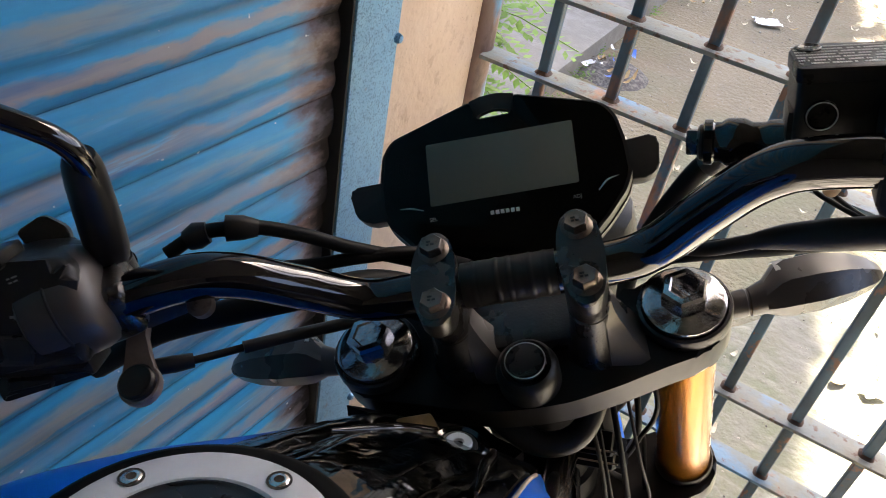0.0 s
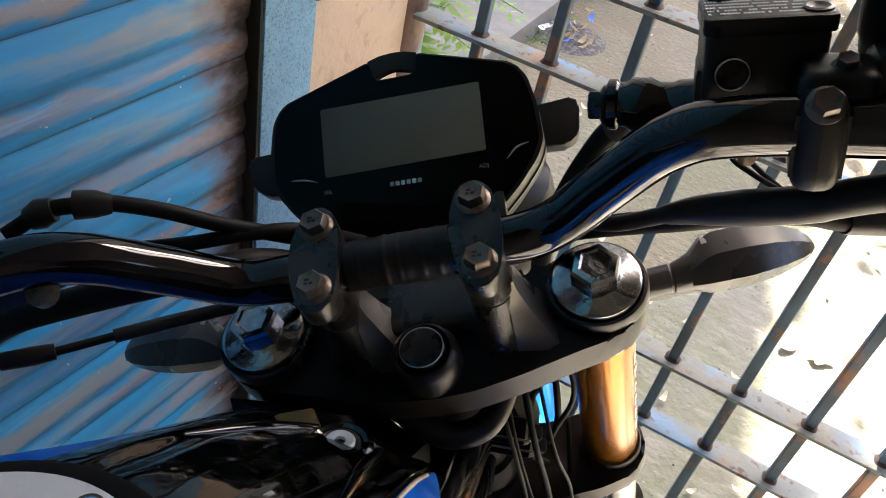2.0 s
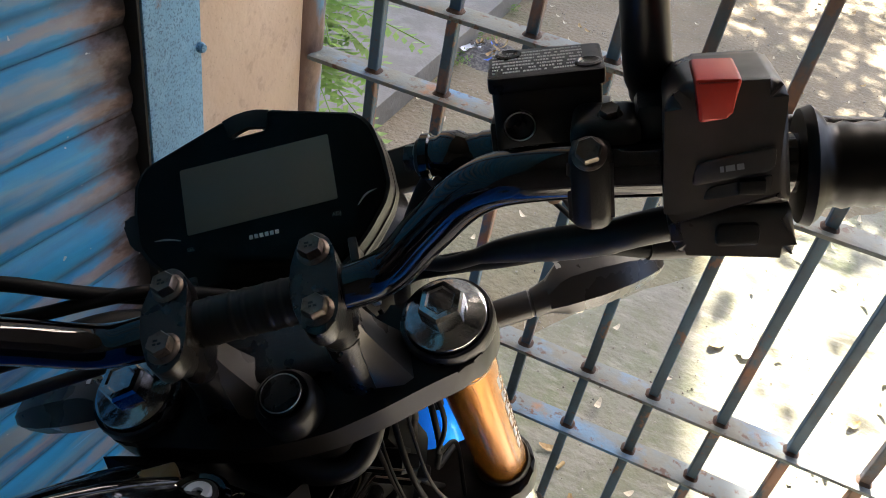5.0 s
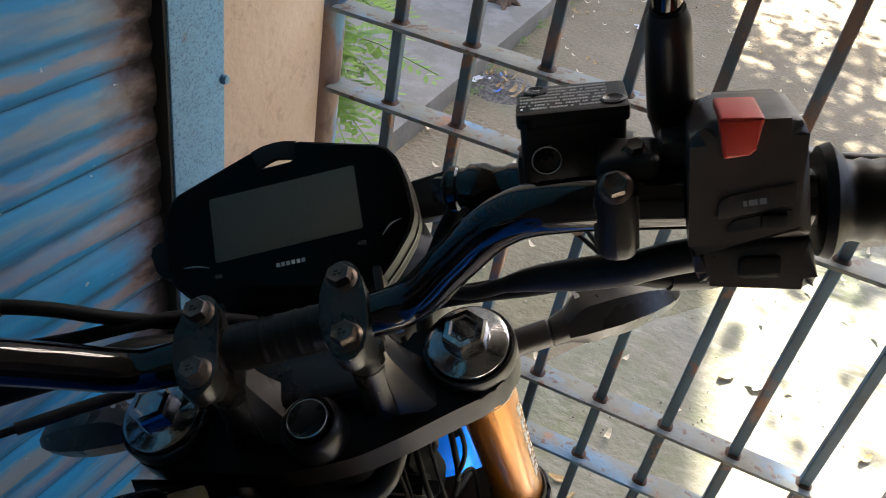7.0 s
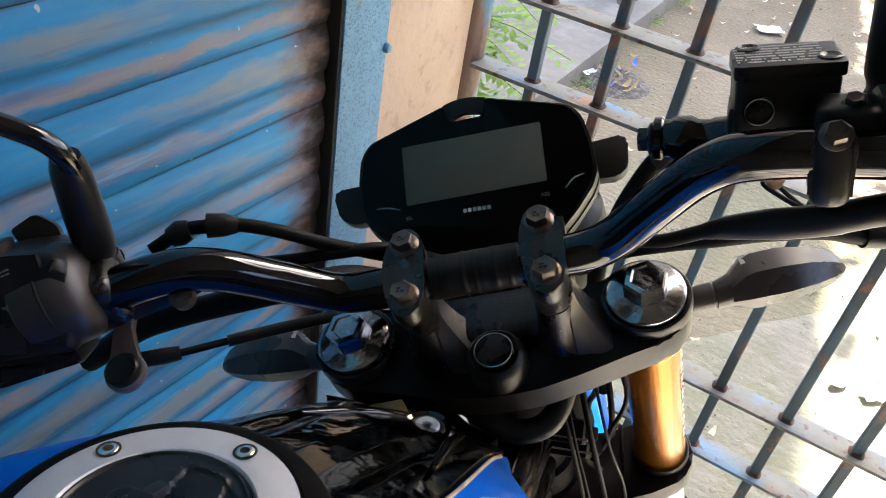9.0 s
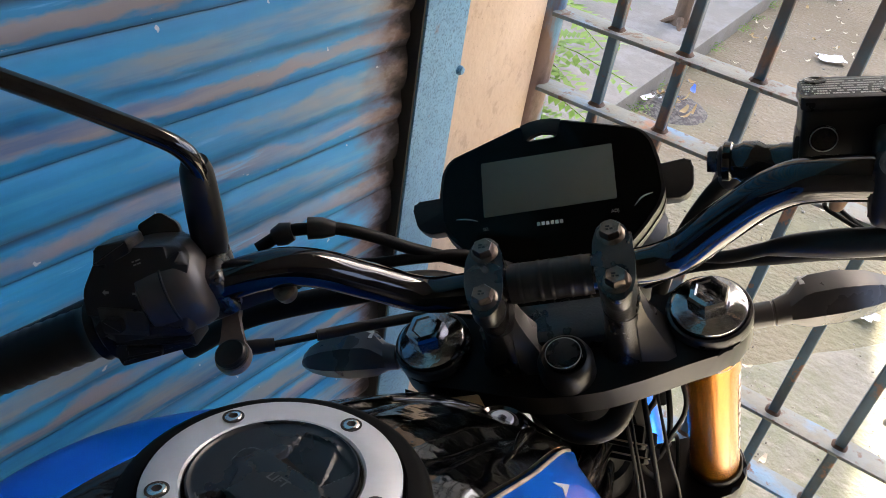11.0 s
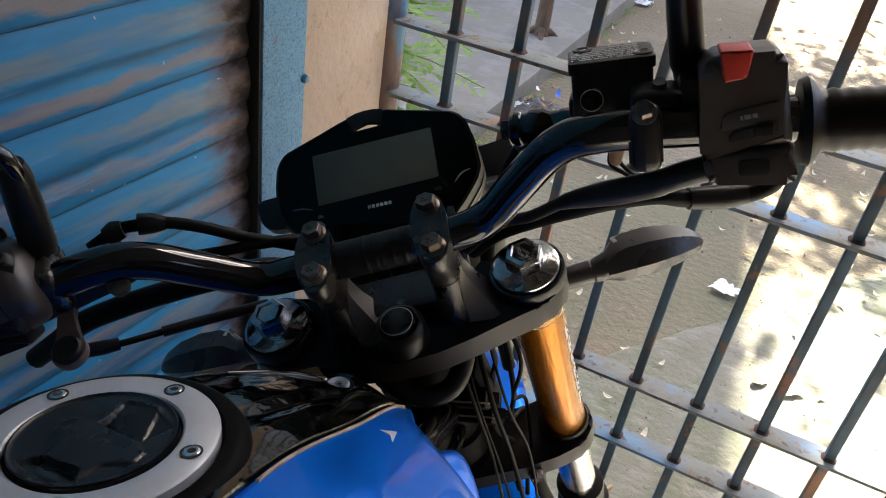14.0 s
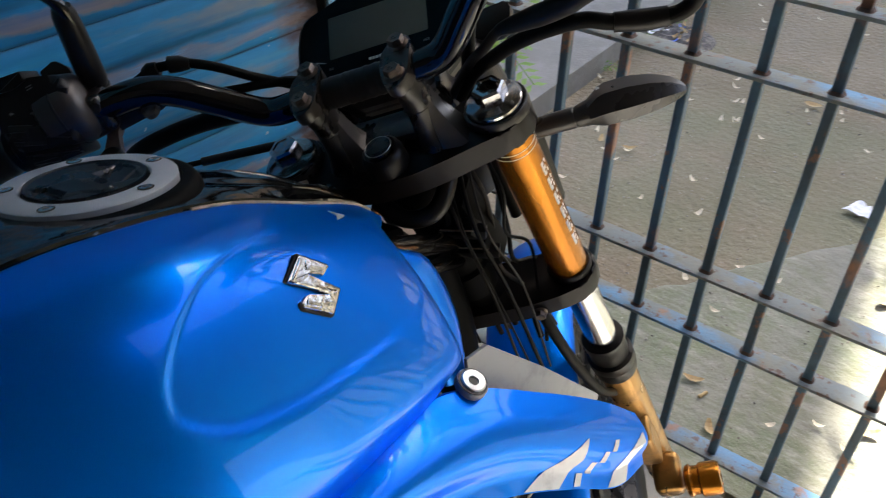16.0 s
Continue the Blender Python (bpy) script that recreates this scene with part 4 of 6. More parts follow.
# ---- bar ends: frames along the outer part of the bar ----
SWEEP = math.atan2(0.052, 0.175)
def bar_frame(side, a, twist):
    """At a metres outwards from x = 0.19; x runs to the right along the bar, y ahead, z up, turned about the bar by twist degrees (top ahead: minus)."""
    e = Vector((math.cos(SWEEP), -side * math.sin(SWEEP), 0))
    f = Vector((side * math.sin(SWEEP), math.cos(SWEEP), 0))
    o = Vector((side * 0.19, -0.0255, 0.053)) + e * a * side
    return MS @ frame_of(o, e, f, Vector((0, 0, 1))) @ pose(0, 0, 0, twist, 0, 0)


# right: master cylinder
RB = bar_frame(1, 0.0, -23)
RES = RB @ pose(-0.0495, 0.0187, 0.0, 0, 0, 8)      # at the lid's rear left corner
mc = part("brake_master_cylinder", rbox(0.056, 0.030, 0.026, 0.004, pose(-0.024, 0.039, 0.002)), MAT_PLASTIC, bike, "black brake fluid reservoir and master cylinder", RB)
part("reservoir", prism(rounded([(0.0015, 0.0015), (0.051, 0.0015), (0.052, 0.035), (0.007, 0.036), (0.002, 0.030)], 0.004), -0.004, 0.030, 0.002, 0.985), MAT_PLASTIC, mc, "", RES)
part("lid", prism(rounded([(0.0, 0.0), (0.0525, 0.0), (0.0535, 0.0365), (0.008, 0.0375), (0.001, 0.031)], 0.0035), 0.030, 0.0375, 0.0016), MAT_PLASTIC, mc, "black lid with small pale print", RES)
part("lid_print", dashes(7, 0.043, 0.0042, 0.0017, 5, 0.9, 0.45), MAT_WHITE, mc, "rows of small unreadable pale print", RES @ pose(0.024, 0.0195, 0.0376))
for x, y in ((0.0455, 0.0095), (0.010, 0.030)):
    part("screw", lathe([(0.0062, -0.001), (0.0062, 0.0008), (0.0048, 0.0012), (0.0032, 0.0002), (0.001, 0.0002)], 20, m=pose(x, y, 0.0375)), MAT_SATIN, mc, "countersunk screw", RES)
part("sight_glass", lathe([(0.0076, 0.0), (0.0076, 0.0016), (0.0064, 0.0016), (0.0060, 0.0006), (0.001, 0.0006)], 28, m=pose(0.0130, 0.0014, 0.0140, 90, 0, 0)), MAT_SATIN, mc, "round sight glass with bright rim", RES)
part("sight_rim", tube([(0.0069 * math.cos(a), 0.0069 * math.sin(a), 0.0016) for a in (2 * math.pi * k / 36 for k in range(37))], 0.00035, 6), MAT_ALU, mc, "", RES @ pose(0.0130, 0.0014, 0.0140, 90, 0, 0))
part("perch_body", rbox(0.030, 0.030, 0.034, 0.007, pose(0.002, 0.012, 0.006), 3), MAT_PLASTIC, mc, "", RB)
part("perch_clamp", rbox(0.0190, 0.033, 0.040, 0.0095, pose(-0.004, -0.001, -0.002), 4), MAT_PLASTIC, mc, "black bar clamp", RB)
part("clamp_seam", rbox(0.0195, 0.0010, 0.026, 0.0003, pose(-0.004, -0.0130, -0.002)), MAT_DARK, mc, "", RB)
part("clamp_bolt", hex_bolt(0.0074, 0.0056, 0.0075, pose(-0.004, -0.0130, 0.0150, 48, 0, 0)), MAT_BOLT, mc, "", RB)
part("clamp_bolt", hex_bolt(0.0058, 0.0044, 0.006, pose(0.004, 0.008, 0.0215, 20, 0, 0)), MAT_BOLT, mc, "", RB)
part("piston_housing", lathe([(0.0125, 0.0), (0.0115, 0.022), (0.0105, 0.024), (0.0105, 0.030), (0.0125, 0.034), (0.0125, 0.042), (0.0105, 0.045), (0.0105, 0.048), (0.0118, 0.049), (0.0118, 0.053), (0.008, 0.055)], 24), MAT_GLOSS, mc, "", RB @ along((-0.036, 0.036, -0.006), (-0.12, 0.037, -0.008)))
part("banjo_bolt", hex_bolt(0.0095, 0.0072, 0.008, Matrix()), MAT_SATIN, mc, "", RB @ along((-0.090, 0.0363, -0.0072), (-0.2, 0.038, -0.010)))
part("brake_lever", tube(spline([(0.0, 0.062, -0.006), (0.03, 0.072, -0.008), (0.09, 0.060, -0.010), (0.18, 0.050, -0.012)], 6), [0.008 - 0.003 * k / 18 for k in range(19)], 12), MAT_SATIN, mc, "", RB)

# right: mirror stem, rubber boot
mirror_r = part("mirror_stem", tube(spline([(0.219, 0.010, 0.11), (0.221, 0.012, 0.142), (0.236, 0.010, 0.160), (0.30, -0.01, 0.205), (0.36, -0.03, 0.25)], 6), 0.0062, 14), MAT_GLOSS, bike, "black mirror stem with rubber boot", MS)
part("boot", tube([(0.222 - 0.003 * u, 0.010, 0.056 + 0.070 * u) for u in np.linspace(0, 1, 14)], [0.0088, 0.0092, 0.0106, 0.0107, 0.0107, 0.0106, 0.0105, 0.0104, 0.0103, 0.0102, 0.0100, 0.0098, 0.0092, 0.0074], 20), MAT_RUBBER, mirror_r, "", MS)
part("mount", rbox(0.024, 0.03, 0.03, 0.006, pose(0.026, 0.022, 0.012)), MAT_SATIN, mirror_r, "", RB)

# right: switch housing
RS = bar_frame(1, 0.0, -30)
SIDE = pose(0, 0, 0, 90, 0, 0)      # turns an outline in xy upright, its thickness along -y
swr = part("switch_housing", prism(rounded([(0.0255, -0.0095), (0.0255, 0.0375), (0.0335, 0.0440), (0.0650, 0.0440), (0.0690, 0.0400), (0.0735, -0.0060), (0.0255, -0.0075)], 0.004, 3), -0.022, 0.028, 0.006, 1.0, 3), MAT_DUSTY, bike, "dusty black right-hand switch housing", RS @ SIDE)
part("lower_shell", prism(rounded([(0.0260, -0.0085), (0.0735, -0.0070), (0.0765, -0.0250), (0.0725, -0.0285), (0.0320, -0.0270), (0.0285, -0.0230)], 0.003, 3), -0.021, 0.0275, 0.005, 1.0, 3), MAT_DUSTY, swr, "", RS @ SIDE)
part("kill_switch", prism(rounded([(0.0375, 0.0300), (0.0490, 0.0322), (0.0525, 0.0466), (0.0355, 0.0470)], 0.0018), 0.0, 0.0345, 0.0016), MAT_RED, swr, "red engine stop switch", RS @ SIDE)
part("switch_panel", prism(rounded([(0.0355, 0.0030), (0.0660, 0.0090), (0.0665, 0.0190), (0.0375, 0.0125)], 0.003), 0.0, 0.0290, 0.001), MAT_DUSTY, swr, "", RS @ SIDE)
part("icon", dashes(1, 0.015, 0.003, 0.0024, 8, 0.7), MAT_ICON, swr, "small pale icons", RS @ pose(0.0490, -0.0292, 0.0105, 90, 0, 0) @ pose(0, 0, 0, 0, 0, 8))
part("slider_slot", prism(rounded([(0.0400, -0.0030), (0.0650, 0.0010), (0.0655, 0.0075), (0.0420, 0.0025)], 0.002), 0.0, 0.0286, 0.0004), MAT_DARK, swr, "", RS @ SIDE)
part("light_slider", rbox(0.010, 0.005, 0.006, 0.0015, pose(0.058, -0.029, 0.003)), MAT_PLASTIC, swr, "", RS)
part("starter_button", prism(rounded([(0.0450, -0.0225), (0.0620, -0.0220), (0.0620, -0.0125), (0.0455, -0.0130)], 0.003), 0.0, 0.0300, 0.0015), MAT_PLASTIC, swr, "", RS @ SIDE)
grip_r = part("grip", lathe([(0.012, 0.078), (0.0235, 0.079), (0.0250, 0.083), (0.0225, 0.086), (0.0178, 0.089), (0.0170, 0.093), (0.0180, 0.096)] + [(0.0168 + 0.0008 * (k % 2), 0.100 + 0.004 * k) for k in range(29)] + [(0.012, 0.222)], 28), MAT_CASTING, handlebar, "ribbed black rubber grip", bar_frame(1, 0, 0) @ pose(0, 0, 0, 0, 90, 0), 50)

# left: mirror, clutch perch, link plate, switch housing
LB = bar_frame(-1, 0.0, -10)
mirror_l = part("mirror_stem", tube(spline([(-0.179, -0.003, 0.115), (-0.1765, -0.003, 0.130), (-0.1785, -0.003, 0.141), (-0.185, -0.004, 0.152), (-0.206, -0.005, 0.174), (-0.240, -0.005, 0.205), (-0.30, -0.006, 0.258)], 6), 0.0056, 14), MAT_GLOSS, bike, "black mirror stem with rubber boot", MS)
part("boot", tube([(-0.204 + 0.026 * u, -0.003 + 0.003 * u, 0.055 + 0.074 * u) for u in np.linspace(0, 1, 14)], [0.0092, 0.0100, 0.0112, 0.0112, 0.0112, 0.0111, 0.0110, 0.0109, 0.0107, 0.0105, 0.0103, 0.0100, 0.0093, 0.0075], 20), MAT_RUBBER, mirror_l, "", MS)
part("adapter", tube([(-0.213, -0.007, 0.030), (-0.208, -0.005, 0.044), (-0.202, -0.003, 0.060)], [0.0165, 0.0140, 0.0108], 20), MAT_SATIN, mirror_l, "", MS)
perch = part("clutch_perch", rbox(0.030, 0.036, 0.034, 0.008, pose(-0.012, 0.006, -0.003), 3), MAT_SATIN, bike, "black clutch lever perch", LB)
part("perch_arm", rbox(0.046, 0.014, 0.012, 0.004, pose(0.018, 0.006, -0.020)), MAT_SATIN, perch, "", LB)
part("pivot_bolt", lathe([(0.007, 0), (0.007, 0.006), (0.005, 0.0075), (0.001, 0.0075)], 16, m=pose(0.030, -0.004, -0.022, 30, 0, 0)), MAT_BOLT, perch, "", LB)
part("clutch_lever", tube(spline([(-0.005, 0.034, -0.004), (-0.03, 0.050, -0.004), (-0.09, 0.045, -0.008), (-0.17, 0.040, -0.010)], 6), [0.008 - 0.003 * k / 18 for k in range(19)], 12), MAT_SATIN, perch, "", LB)
part("lever_fin", prism(rounded([(-0.010, 0.0), (0.006, -0.004), (0.012, 0.014), (0.004, 0.026), (-0.012, 0.024)], 0.003), -0.004, 0.004, 0.0015), MAT_PLASTIC, perch, "", LB @ pose(-0.030, 0.030, 0.016, 60, 0, 10))
PIV, KNB = Vector((-0.198, -0.024, 0.0335)), Vector((-0.190, -0.064, 0.0275))
d = (KNB - PIV)
LINK = MS @ frame_of(PIV, d.normalized(), Vector((0.1, -0.15, 0.98)).cross(d.normalized()).normalized(), d.normalized().cross(Vector((0.1, -0.15, 0.98)).cross(d.normalized()).normalized()))
ll = d.length
shape = [(0.0085 * math.cos(a), 0.0085 * math.sin(a)) for a in (radians(40 + 280 * k / 16) for k in range(17))]
shape = shape + [(ll * 0.35, -0.0052), (ll * 0.65, -0.0058)] + [(ll + 0.0112 * math.cos(a), 0.0112 * math.sin(a)) for a in (radians(-140 + 280 * k / 16) for k in range(17))] + [(ll * 0.65, 0.0058), (ll * 0.35, 0.0052)]
link = part("link_plate", prism(shape, -0.005, 0.001, 0.001), MAT_WORN, bike, "black link plate with a round end cap", LINK)
part("end_cap", lathe([(0.0098, 0.0), (0.0098, 0.003), (0.0085, 0.0042), (0.0072, 0.0036), (0.001, 0.0036)], 28, m=pose(ll, 0, 0.001)), MAT_RUBBER, link, "", LINK)
part("rivet", lathe([(0.0062, 0.0), (0.0062, 0.0022), (0.0045, 0.0032), (0.001, 0.0032)], 20, m=pose(0, 0, 0.001)), MAT_SATIN, link, "", LINK)

LS = bar_frame(-1, 0.0, -34)
swl = part("switch_housing", prism(rounded([(-0.0083, 0.0255), (-0.0135, 0.0345), (-0.0350, 0.0420), (-0.0560, 0.0440), (-0.0720, 0.0280), (-0.0770, 0.0100), (-0.0720, -0.0060), (-0.0240, -0.0205)], 0.005, 3), -0.020, 0.026, 0.007, 1.0, 3), MAT_PLASTIC, bike, "black left-hand switch housing", LS @ SIDE)
part("front_shell", lathe([(0.0150, -0.0070), (0.0215, -0.0085), (0.0262, -0.0120), (0.0285, -0.0180), (0.0292, -0.0300), (0.0286, -0.0420), (0.0260, -0.0440)], 40), MAT_DUSTY, swl, "rounded barrel of the housing", LS @ pose(0, -0.0015, 0.0080) @ pose(0, 0, 0, 0, 90, 0))
part("shell_seam", lathe([(0.0292, -0.0272), (0.0296, -0.0268), (0.0296, -0.0260), (0.0292, -0.0256)], 40), MAT_DARK, swl, "", LS @ pose(0, -0.0015, 0.0080) @ pose(0, 0, 0, 0, 90, 0))
part("lower_block", prism(rounded([(-0.0255, -0.0190), (-0.0262, -0.0280), (-0.0740, -0.0240), (-0.0745, -0.0060), (-0.060, -0.006)], 0.003, 3), -0.014, 0.020, 0.004), MAT_PLASTIC, swl, "", LS @ SIDE)
part("dimmer_switch", prism(rounded([(-0.0350, 0.0400), (-0.0345, 0.0480), (-0.0530, 0.0500), (-0.0590, 0.0400), (-0.0480, 0.0380)], 0.002), 0.0, 0.030, 0.002), MAT_PLASTIC, swl, "", LS @ SIDE)
part("indicator_switch", prism(rounded([(-0.0680, 0.0170), (-0.0410, 0.0045), (-0.0470, -0.0100), (-0.0710, 0.0005)], 0.002), 0.0, 0.0275, 0.001), MAT_SATIN, swl, "", LS @ SIDE)
part("switch_well", prism(rounded([(-0.0535, 0.0085), (-0.0430, 0.0035), (-0.0465, -0.0070), (-0.0560, -0.0025)], 0.001), 0.0, 0.0280, 0.0002), MAT_DARK, swl, "", LS @ SIDE)
part("indicator_knob", prism(rounded([(-0.0660, 0.0105), (-0.0560, 0.0060), (-0.0580, -0.0020), (-0.0680, 0.0030)], 0.002), 0.0, 0.0345, 0.0015), MAT_PLASTIC, swl, "", LS @ SIDE)
part("horn_button", prism(rounded([(-0.0650, -0.0120), (-0.0450, -0.0200), (-0.0470, -0.0250), (-0.0680, -0.0190)], 0.002), 0.0, 0.024, 0.002), MAT_PLASTIC, swl, "", LS @ SIDE)
for x, z, sgn in ((-0.058, 0.0225, -1), (-0.046, 0.0170, 1)):
    arrow = bmesh.new()
    pts = [(0, 0.0007), (0.0020, 0.0007), (0.0020, 0.0018), (0.0038, 0), (0.0020, -0.0018), (0.0020, -0.0007), (0, -0.0007)]
    arrow.faces.new([arrow.verts.new((a * sgn, b, 0)) for a, b in pts])
    part("arrow_mark", arrow, MAT_ICON, swl, "pale arrow", LS @ pose(x, -0.0264, z, 90, 0, 0) @ pose(0, 0, 0, 0, 0, -22))
part("icon", dashes(2, 0.005, 0.0020, 0.0008, 4, 0.9), MAT_ICON, swl, "", LS @ pose(-0.034, -0.0304, 0.0335, 90, 0, 0))
grip_l = part("grip", lathe([(0.012, 0.070), (0.0225, 0.071), (0.0235, 0.076), (0.0185, 0.079), (0.0205, 0.084), (0.0172, 0.088)] + [(0.0166 + 0.0008 * (k % 2), 0.092 + 0.004 * k) for k in range(31)] + [(0.012, 0.218)], 28), MAT_CASTING, handlebar, "ribbed black rubber grip", bar_frame(-1, 0, 0) @ pose(0, 0, 0, 0, -90, 0), 50)


# ---- cables and hoses ----
def cable(points, r, label="black cable", mat=None, name="cable"):
    return part(name, tube(spline(points, 7), r, 10), mat or MAT_CABLE, bike, label, MS)


cable([(-0.180, 0.006, 0.044), (-0.162, 0.016, 0.045), (-0.147, 0.018, 0.043), (-0.132, 0.020, 0.038), (-0.112, 0.022, 0.024), (-0.090, 0.024, 0.003), (-0.068, 0.027, -0.016), (-0.048, 0.036, -0.045), (-0.035, 0.05, -0.09)], 0.0042, "black clutch cable housing")
part("cable_boot", tube([(-0.147, 0.018, 0.0435), (-0.138, 0.019, 0.0405), (-0.131, 0.020, 0.037)], [0.0075, 0.0070, 0.0048], 14), MAT_RUBBER, bike, "", MS)
part("cable_boot", tube([(-0.169, 0.013, 0.0445), (-0.163, 0.015, 0.045), (-0.157, 0.0165, 0.0445)], [0.006, 0.0078, 0.006], 14), MAT_RUBBER, bike, "", MS)
cable([(-0.135, 0.012, 0.010), (-0.108, 0.016, 0.002), (-0.082, 0.022, -0.006), (-0.055, 0.03, -0.020), (-0.03, 0.045, -0.06)], 0.0040)
cable([(-0.275, 0.0, -0.044), (-0.250, 0.0, -0.032), (-0.220, 0.0, -0.018), (-0.190, 0.0, -0.012), (-0.155, 0.002, -0.0105), (-0.120, 0.010, -0.018), (-0.085, 0.028, -0.04), (-0.05, 0.045, -0.09)], 0.0082, "taped black wiring harness")
cable([(-0.228, -0.020, -0.026), (-0.2022, -0.0104, -0.0384), (-0.1762, 0.0013, -0.0503), (-0.145, 0.014, -0.063), (-0.105, 0.028, -0.078), (-0.06, 0.04, -0.11)], 0.0026)
part("cable_boot", tube([(-0.226, -0.019, -0.027), (-0.212, -0.014, -0.034), (-0.2022, -0.0104, -0.0384)], [0.0052, 0.0056, 0.0048], 12), MAT_RUBBER, bike, "", MS)
part("cable_sleeve", tube([(-0.1762, 0.0013, -0.0503), (-0.145, 0.014, -0.063), (-0.105, 0.028, -0.078)], [0.0042, 0.0042, 0.0042], 12), MAT_RUBBER, bike, "", MS)
# brake hose from the master cylinder down behind the console
cable([(0.132, 0.030, 0.028), (0.122, 0.032, 0.018), (0.112, 0.034, 0.006), (0.102, 0.036, -0.012), (0.090, 0.040, -0.040), (0.075, 0.046, -0.085), (0.065, 0.05, -0.15), (0.06, 0.04, -0.26)], 0.0062, "black brake hose")
part("hose_sleeve", tube([(0.127, 0.031, 0.024), (0.121, 0.032, 0.016), (0.116, 0.033, 0.010)], [0.0082, 0.0086, 0.0074], 14), MAT_SATIN, bike, "", MS)
# throttle cables and wiring on the right
part("wiring_loom", tube(spline([(0.245, -0.050, 0.034), (0.208, -0.0425, 0.028), (0.190, -0.036, 0.019), (0.172, -0.0286, 0.0115), (0.145, -0.018, 0.003), (0.129, -0.0136, -0.002), (0.110, 0.002, -0.024), (0.085, 0.030, -0.055), (0.05, 0.05, -0.10)], 6), [0.0080] * 12 + [0.0085] * 8 + [0.0085 - 0.0004 * k for k in range(10)] + [0.0042] * 19, 12), MAT_RUBBER, bike, "taped black wiring loom", MS)
cable([(0.266, -0.022, 0.020), (0.273, -0.020, 0.002), (0.274, -0.020, -0.012), (0.268, -0.020, -0.024), (0.255, -0.020, -0.029), (0.233, -0.020, -0.026), (0.210, -0.020, -0.019), (0.192, -0.018, -0.012), (0.165, -0.010, -0.016), (0.140, -0.002, -0.024), (0.115, 0.014, -0.042), (0.085, 0.034, -0.068), (0.06, 0.05, -0.10)], 0.0062, "black throttle cable")
part("cable_elbow", tube([(0.250, -0.020, -0.0285), (0.233, -0.020, -0.026), (0.212, -0.020, -0.020)], [0.0074, 0.0084, 0.0074], 14), MAT_RUBBER, bike, "", MS)
for k in range(2):
    cable([(0.176 + 0.006 * k, 0.004, 0.030), (0.172 + 0.007 * k, 0.012, 0.012), (0.171 + 0.007 * k, 0.022, -0.012), (0.176 + 0.004 * k, 0.004, -0.006), (0.182, -0.026, 0.012)], 0.0014, "thin brake switch lead")
part("lead_boot", tube([(0.177, 0.002, 0.034), (0.174, 0.004, 0.018), (0.172, 0.006, 0.004)], [0.006, 0.0055, 0.004], 12), MAT_TAN, bike, "tan rubber lead boot", MS)
# wires down the steering head
for k in range(9):
    x0 = -0.05 + 0.013 * k + RND.uniform(-0.004, 0.004)
    pts = [(x0, 0.034 + RND.uniform(0, 0.02), -0.10)]
    for z in (-0.16, -0.22, -0.28, -0.34, -0.42):
        pts.append((x0 + 0.012 + RND.uniform(-0.014, 0.014), 0.024 + RND.uniform(-0.05, 0.012), z))
    cable(pts, RND.choice((0.0018, 0.0024, 0.003, 0.0038)), "black wire" if k % 3 else "dusty grey wire", MAT_CABLE if k % 3 else MAT_WIRE, "wire")
for k in range(4):
    x0 = 0.034 + 0.0110 * k + RND.uniform(-0.003, 0.003)
    pts = [(x0 - 0.01, 0.02, -0.112)]
    for z in (-0.17, -0.27):
        pts.append((x0 - 0.006 + RND.uniform(-0.004, 0.005), -0.044 + 0.06 * (z + 0.17) + RND.uniform(-0.006, 0.006), z))
    pts.append((x0 - 0.014, -0.062, -0.40))
    cable(pts, RND.choice((0.0012, 0.0016, 0.0022)), "black wire" if k % 3 else "dusty grey wire", MAT_CABLE if k % 3 else MAT_WIRE, "wire")


# ---- tank and bodywork, in the chassis frame ----
SECTIONS = {                  # (x, z) or (x, z, y of its own); the third mark is the seam
    -0.040: [(0, -0.105), (0.026, -0.105), (0.044, -0.108), (0.064, -0.116, -0.062), (0.094, -0.152, -0.066), (0.124, -0.192, -0.070), (0.112, -0.214, -0.070)],
    -0.070: [(0, -0.076), (0.030, -0.077), (0.050, -0.081), (0.076, -0.102), (0.107, -0.142), (0.139, -0.187, -0.080), (0.126, -0.212, -0.080)],
    -0.120: [(0, -0.040), (0.036, -0.043), (0.058, -0.053), (0.090, -0.074), (0.120, -0.112), (0.150, -0.172), (0.138, -0.206)],
    -0.185: [(0, -0.010), (0.043, -0.013), (0.064, -0.019), (0.104, -0.034), (0.131, -0.072), (0.157, -0.156), (0.142, -0.202)],
    -0.250: [(0, 0.0040), (0.050, 0.0035), (0.0715, 0.003), (0.115, -0.008), (0.140, -0.048), (0.160, -0.142), (0.144, -0.198)],
    -0.320: [(0, 0.0155), (0.048, 0.0145), (0.0675, 0.014), (0.110, 0.002), (0.134, -0.038), (0.150, -0.126), (0.136, -0.190)],
    -0.400: [(0, 0.014), (0.036, 0.012), (0.052, 0.007), (0.085, -0.007), (0.103, -0.046), (0.111, -0.110), (0.102, -0.183)],
    -0.500: [(0, -0.010), (0.024, -0.012), (0.035, -0.018), (0.043, -0.032), (0.048, -0.062), (0.049, -0.110), (0.046, -0.165)],
}
RECESS = [(-0.304, -0.066), (-0.300, -0.051), (-0.290, -0.038), (-0.274, -0.0256), (-0.250, -0.018), (-0.214, -0.022), (-0.171, -0.037), (-0.117, -0.063), (-0.085, -0.086), (-0.076, -0.110), (-0.078, -0.135), (-0.098, -0.139), (-0.139, -0.129), (-0.180, -0.120), (-0.223, -0.110), (-0.261, -0.0995), (-0.2835, -0.0895), (-0.297, -0.0776)]


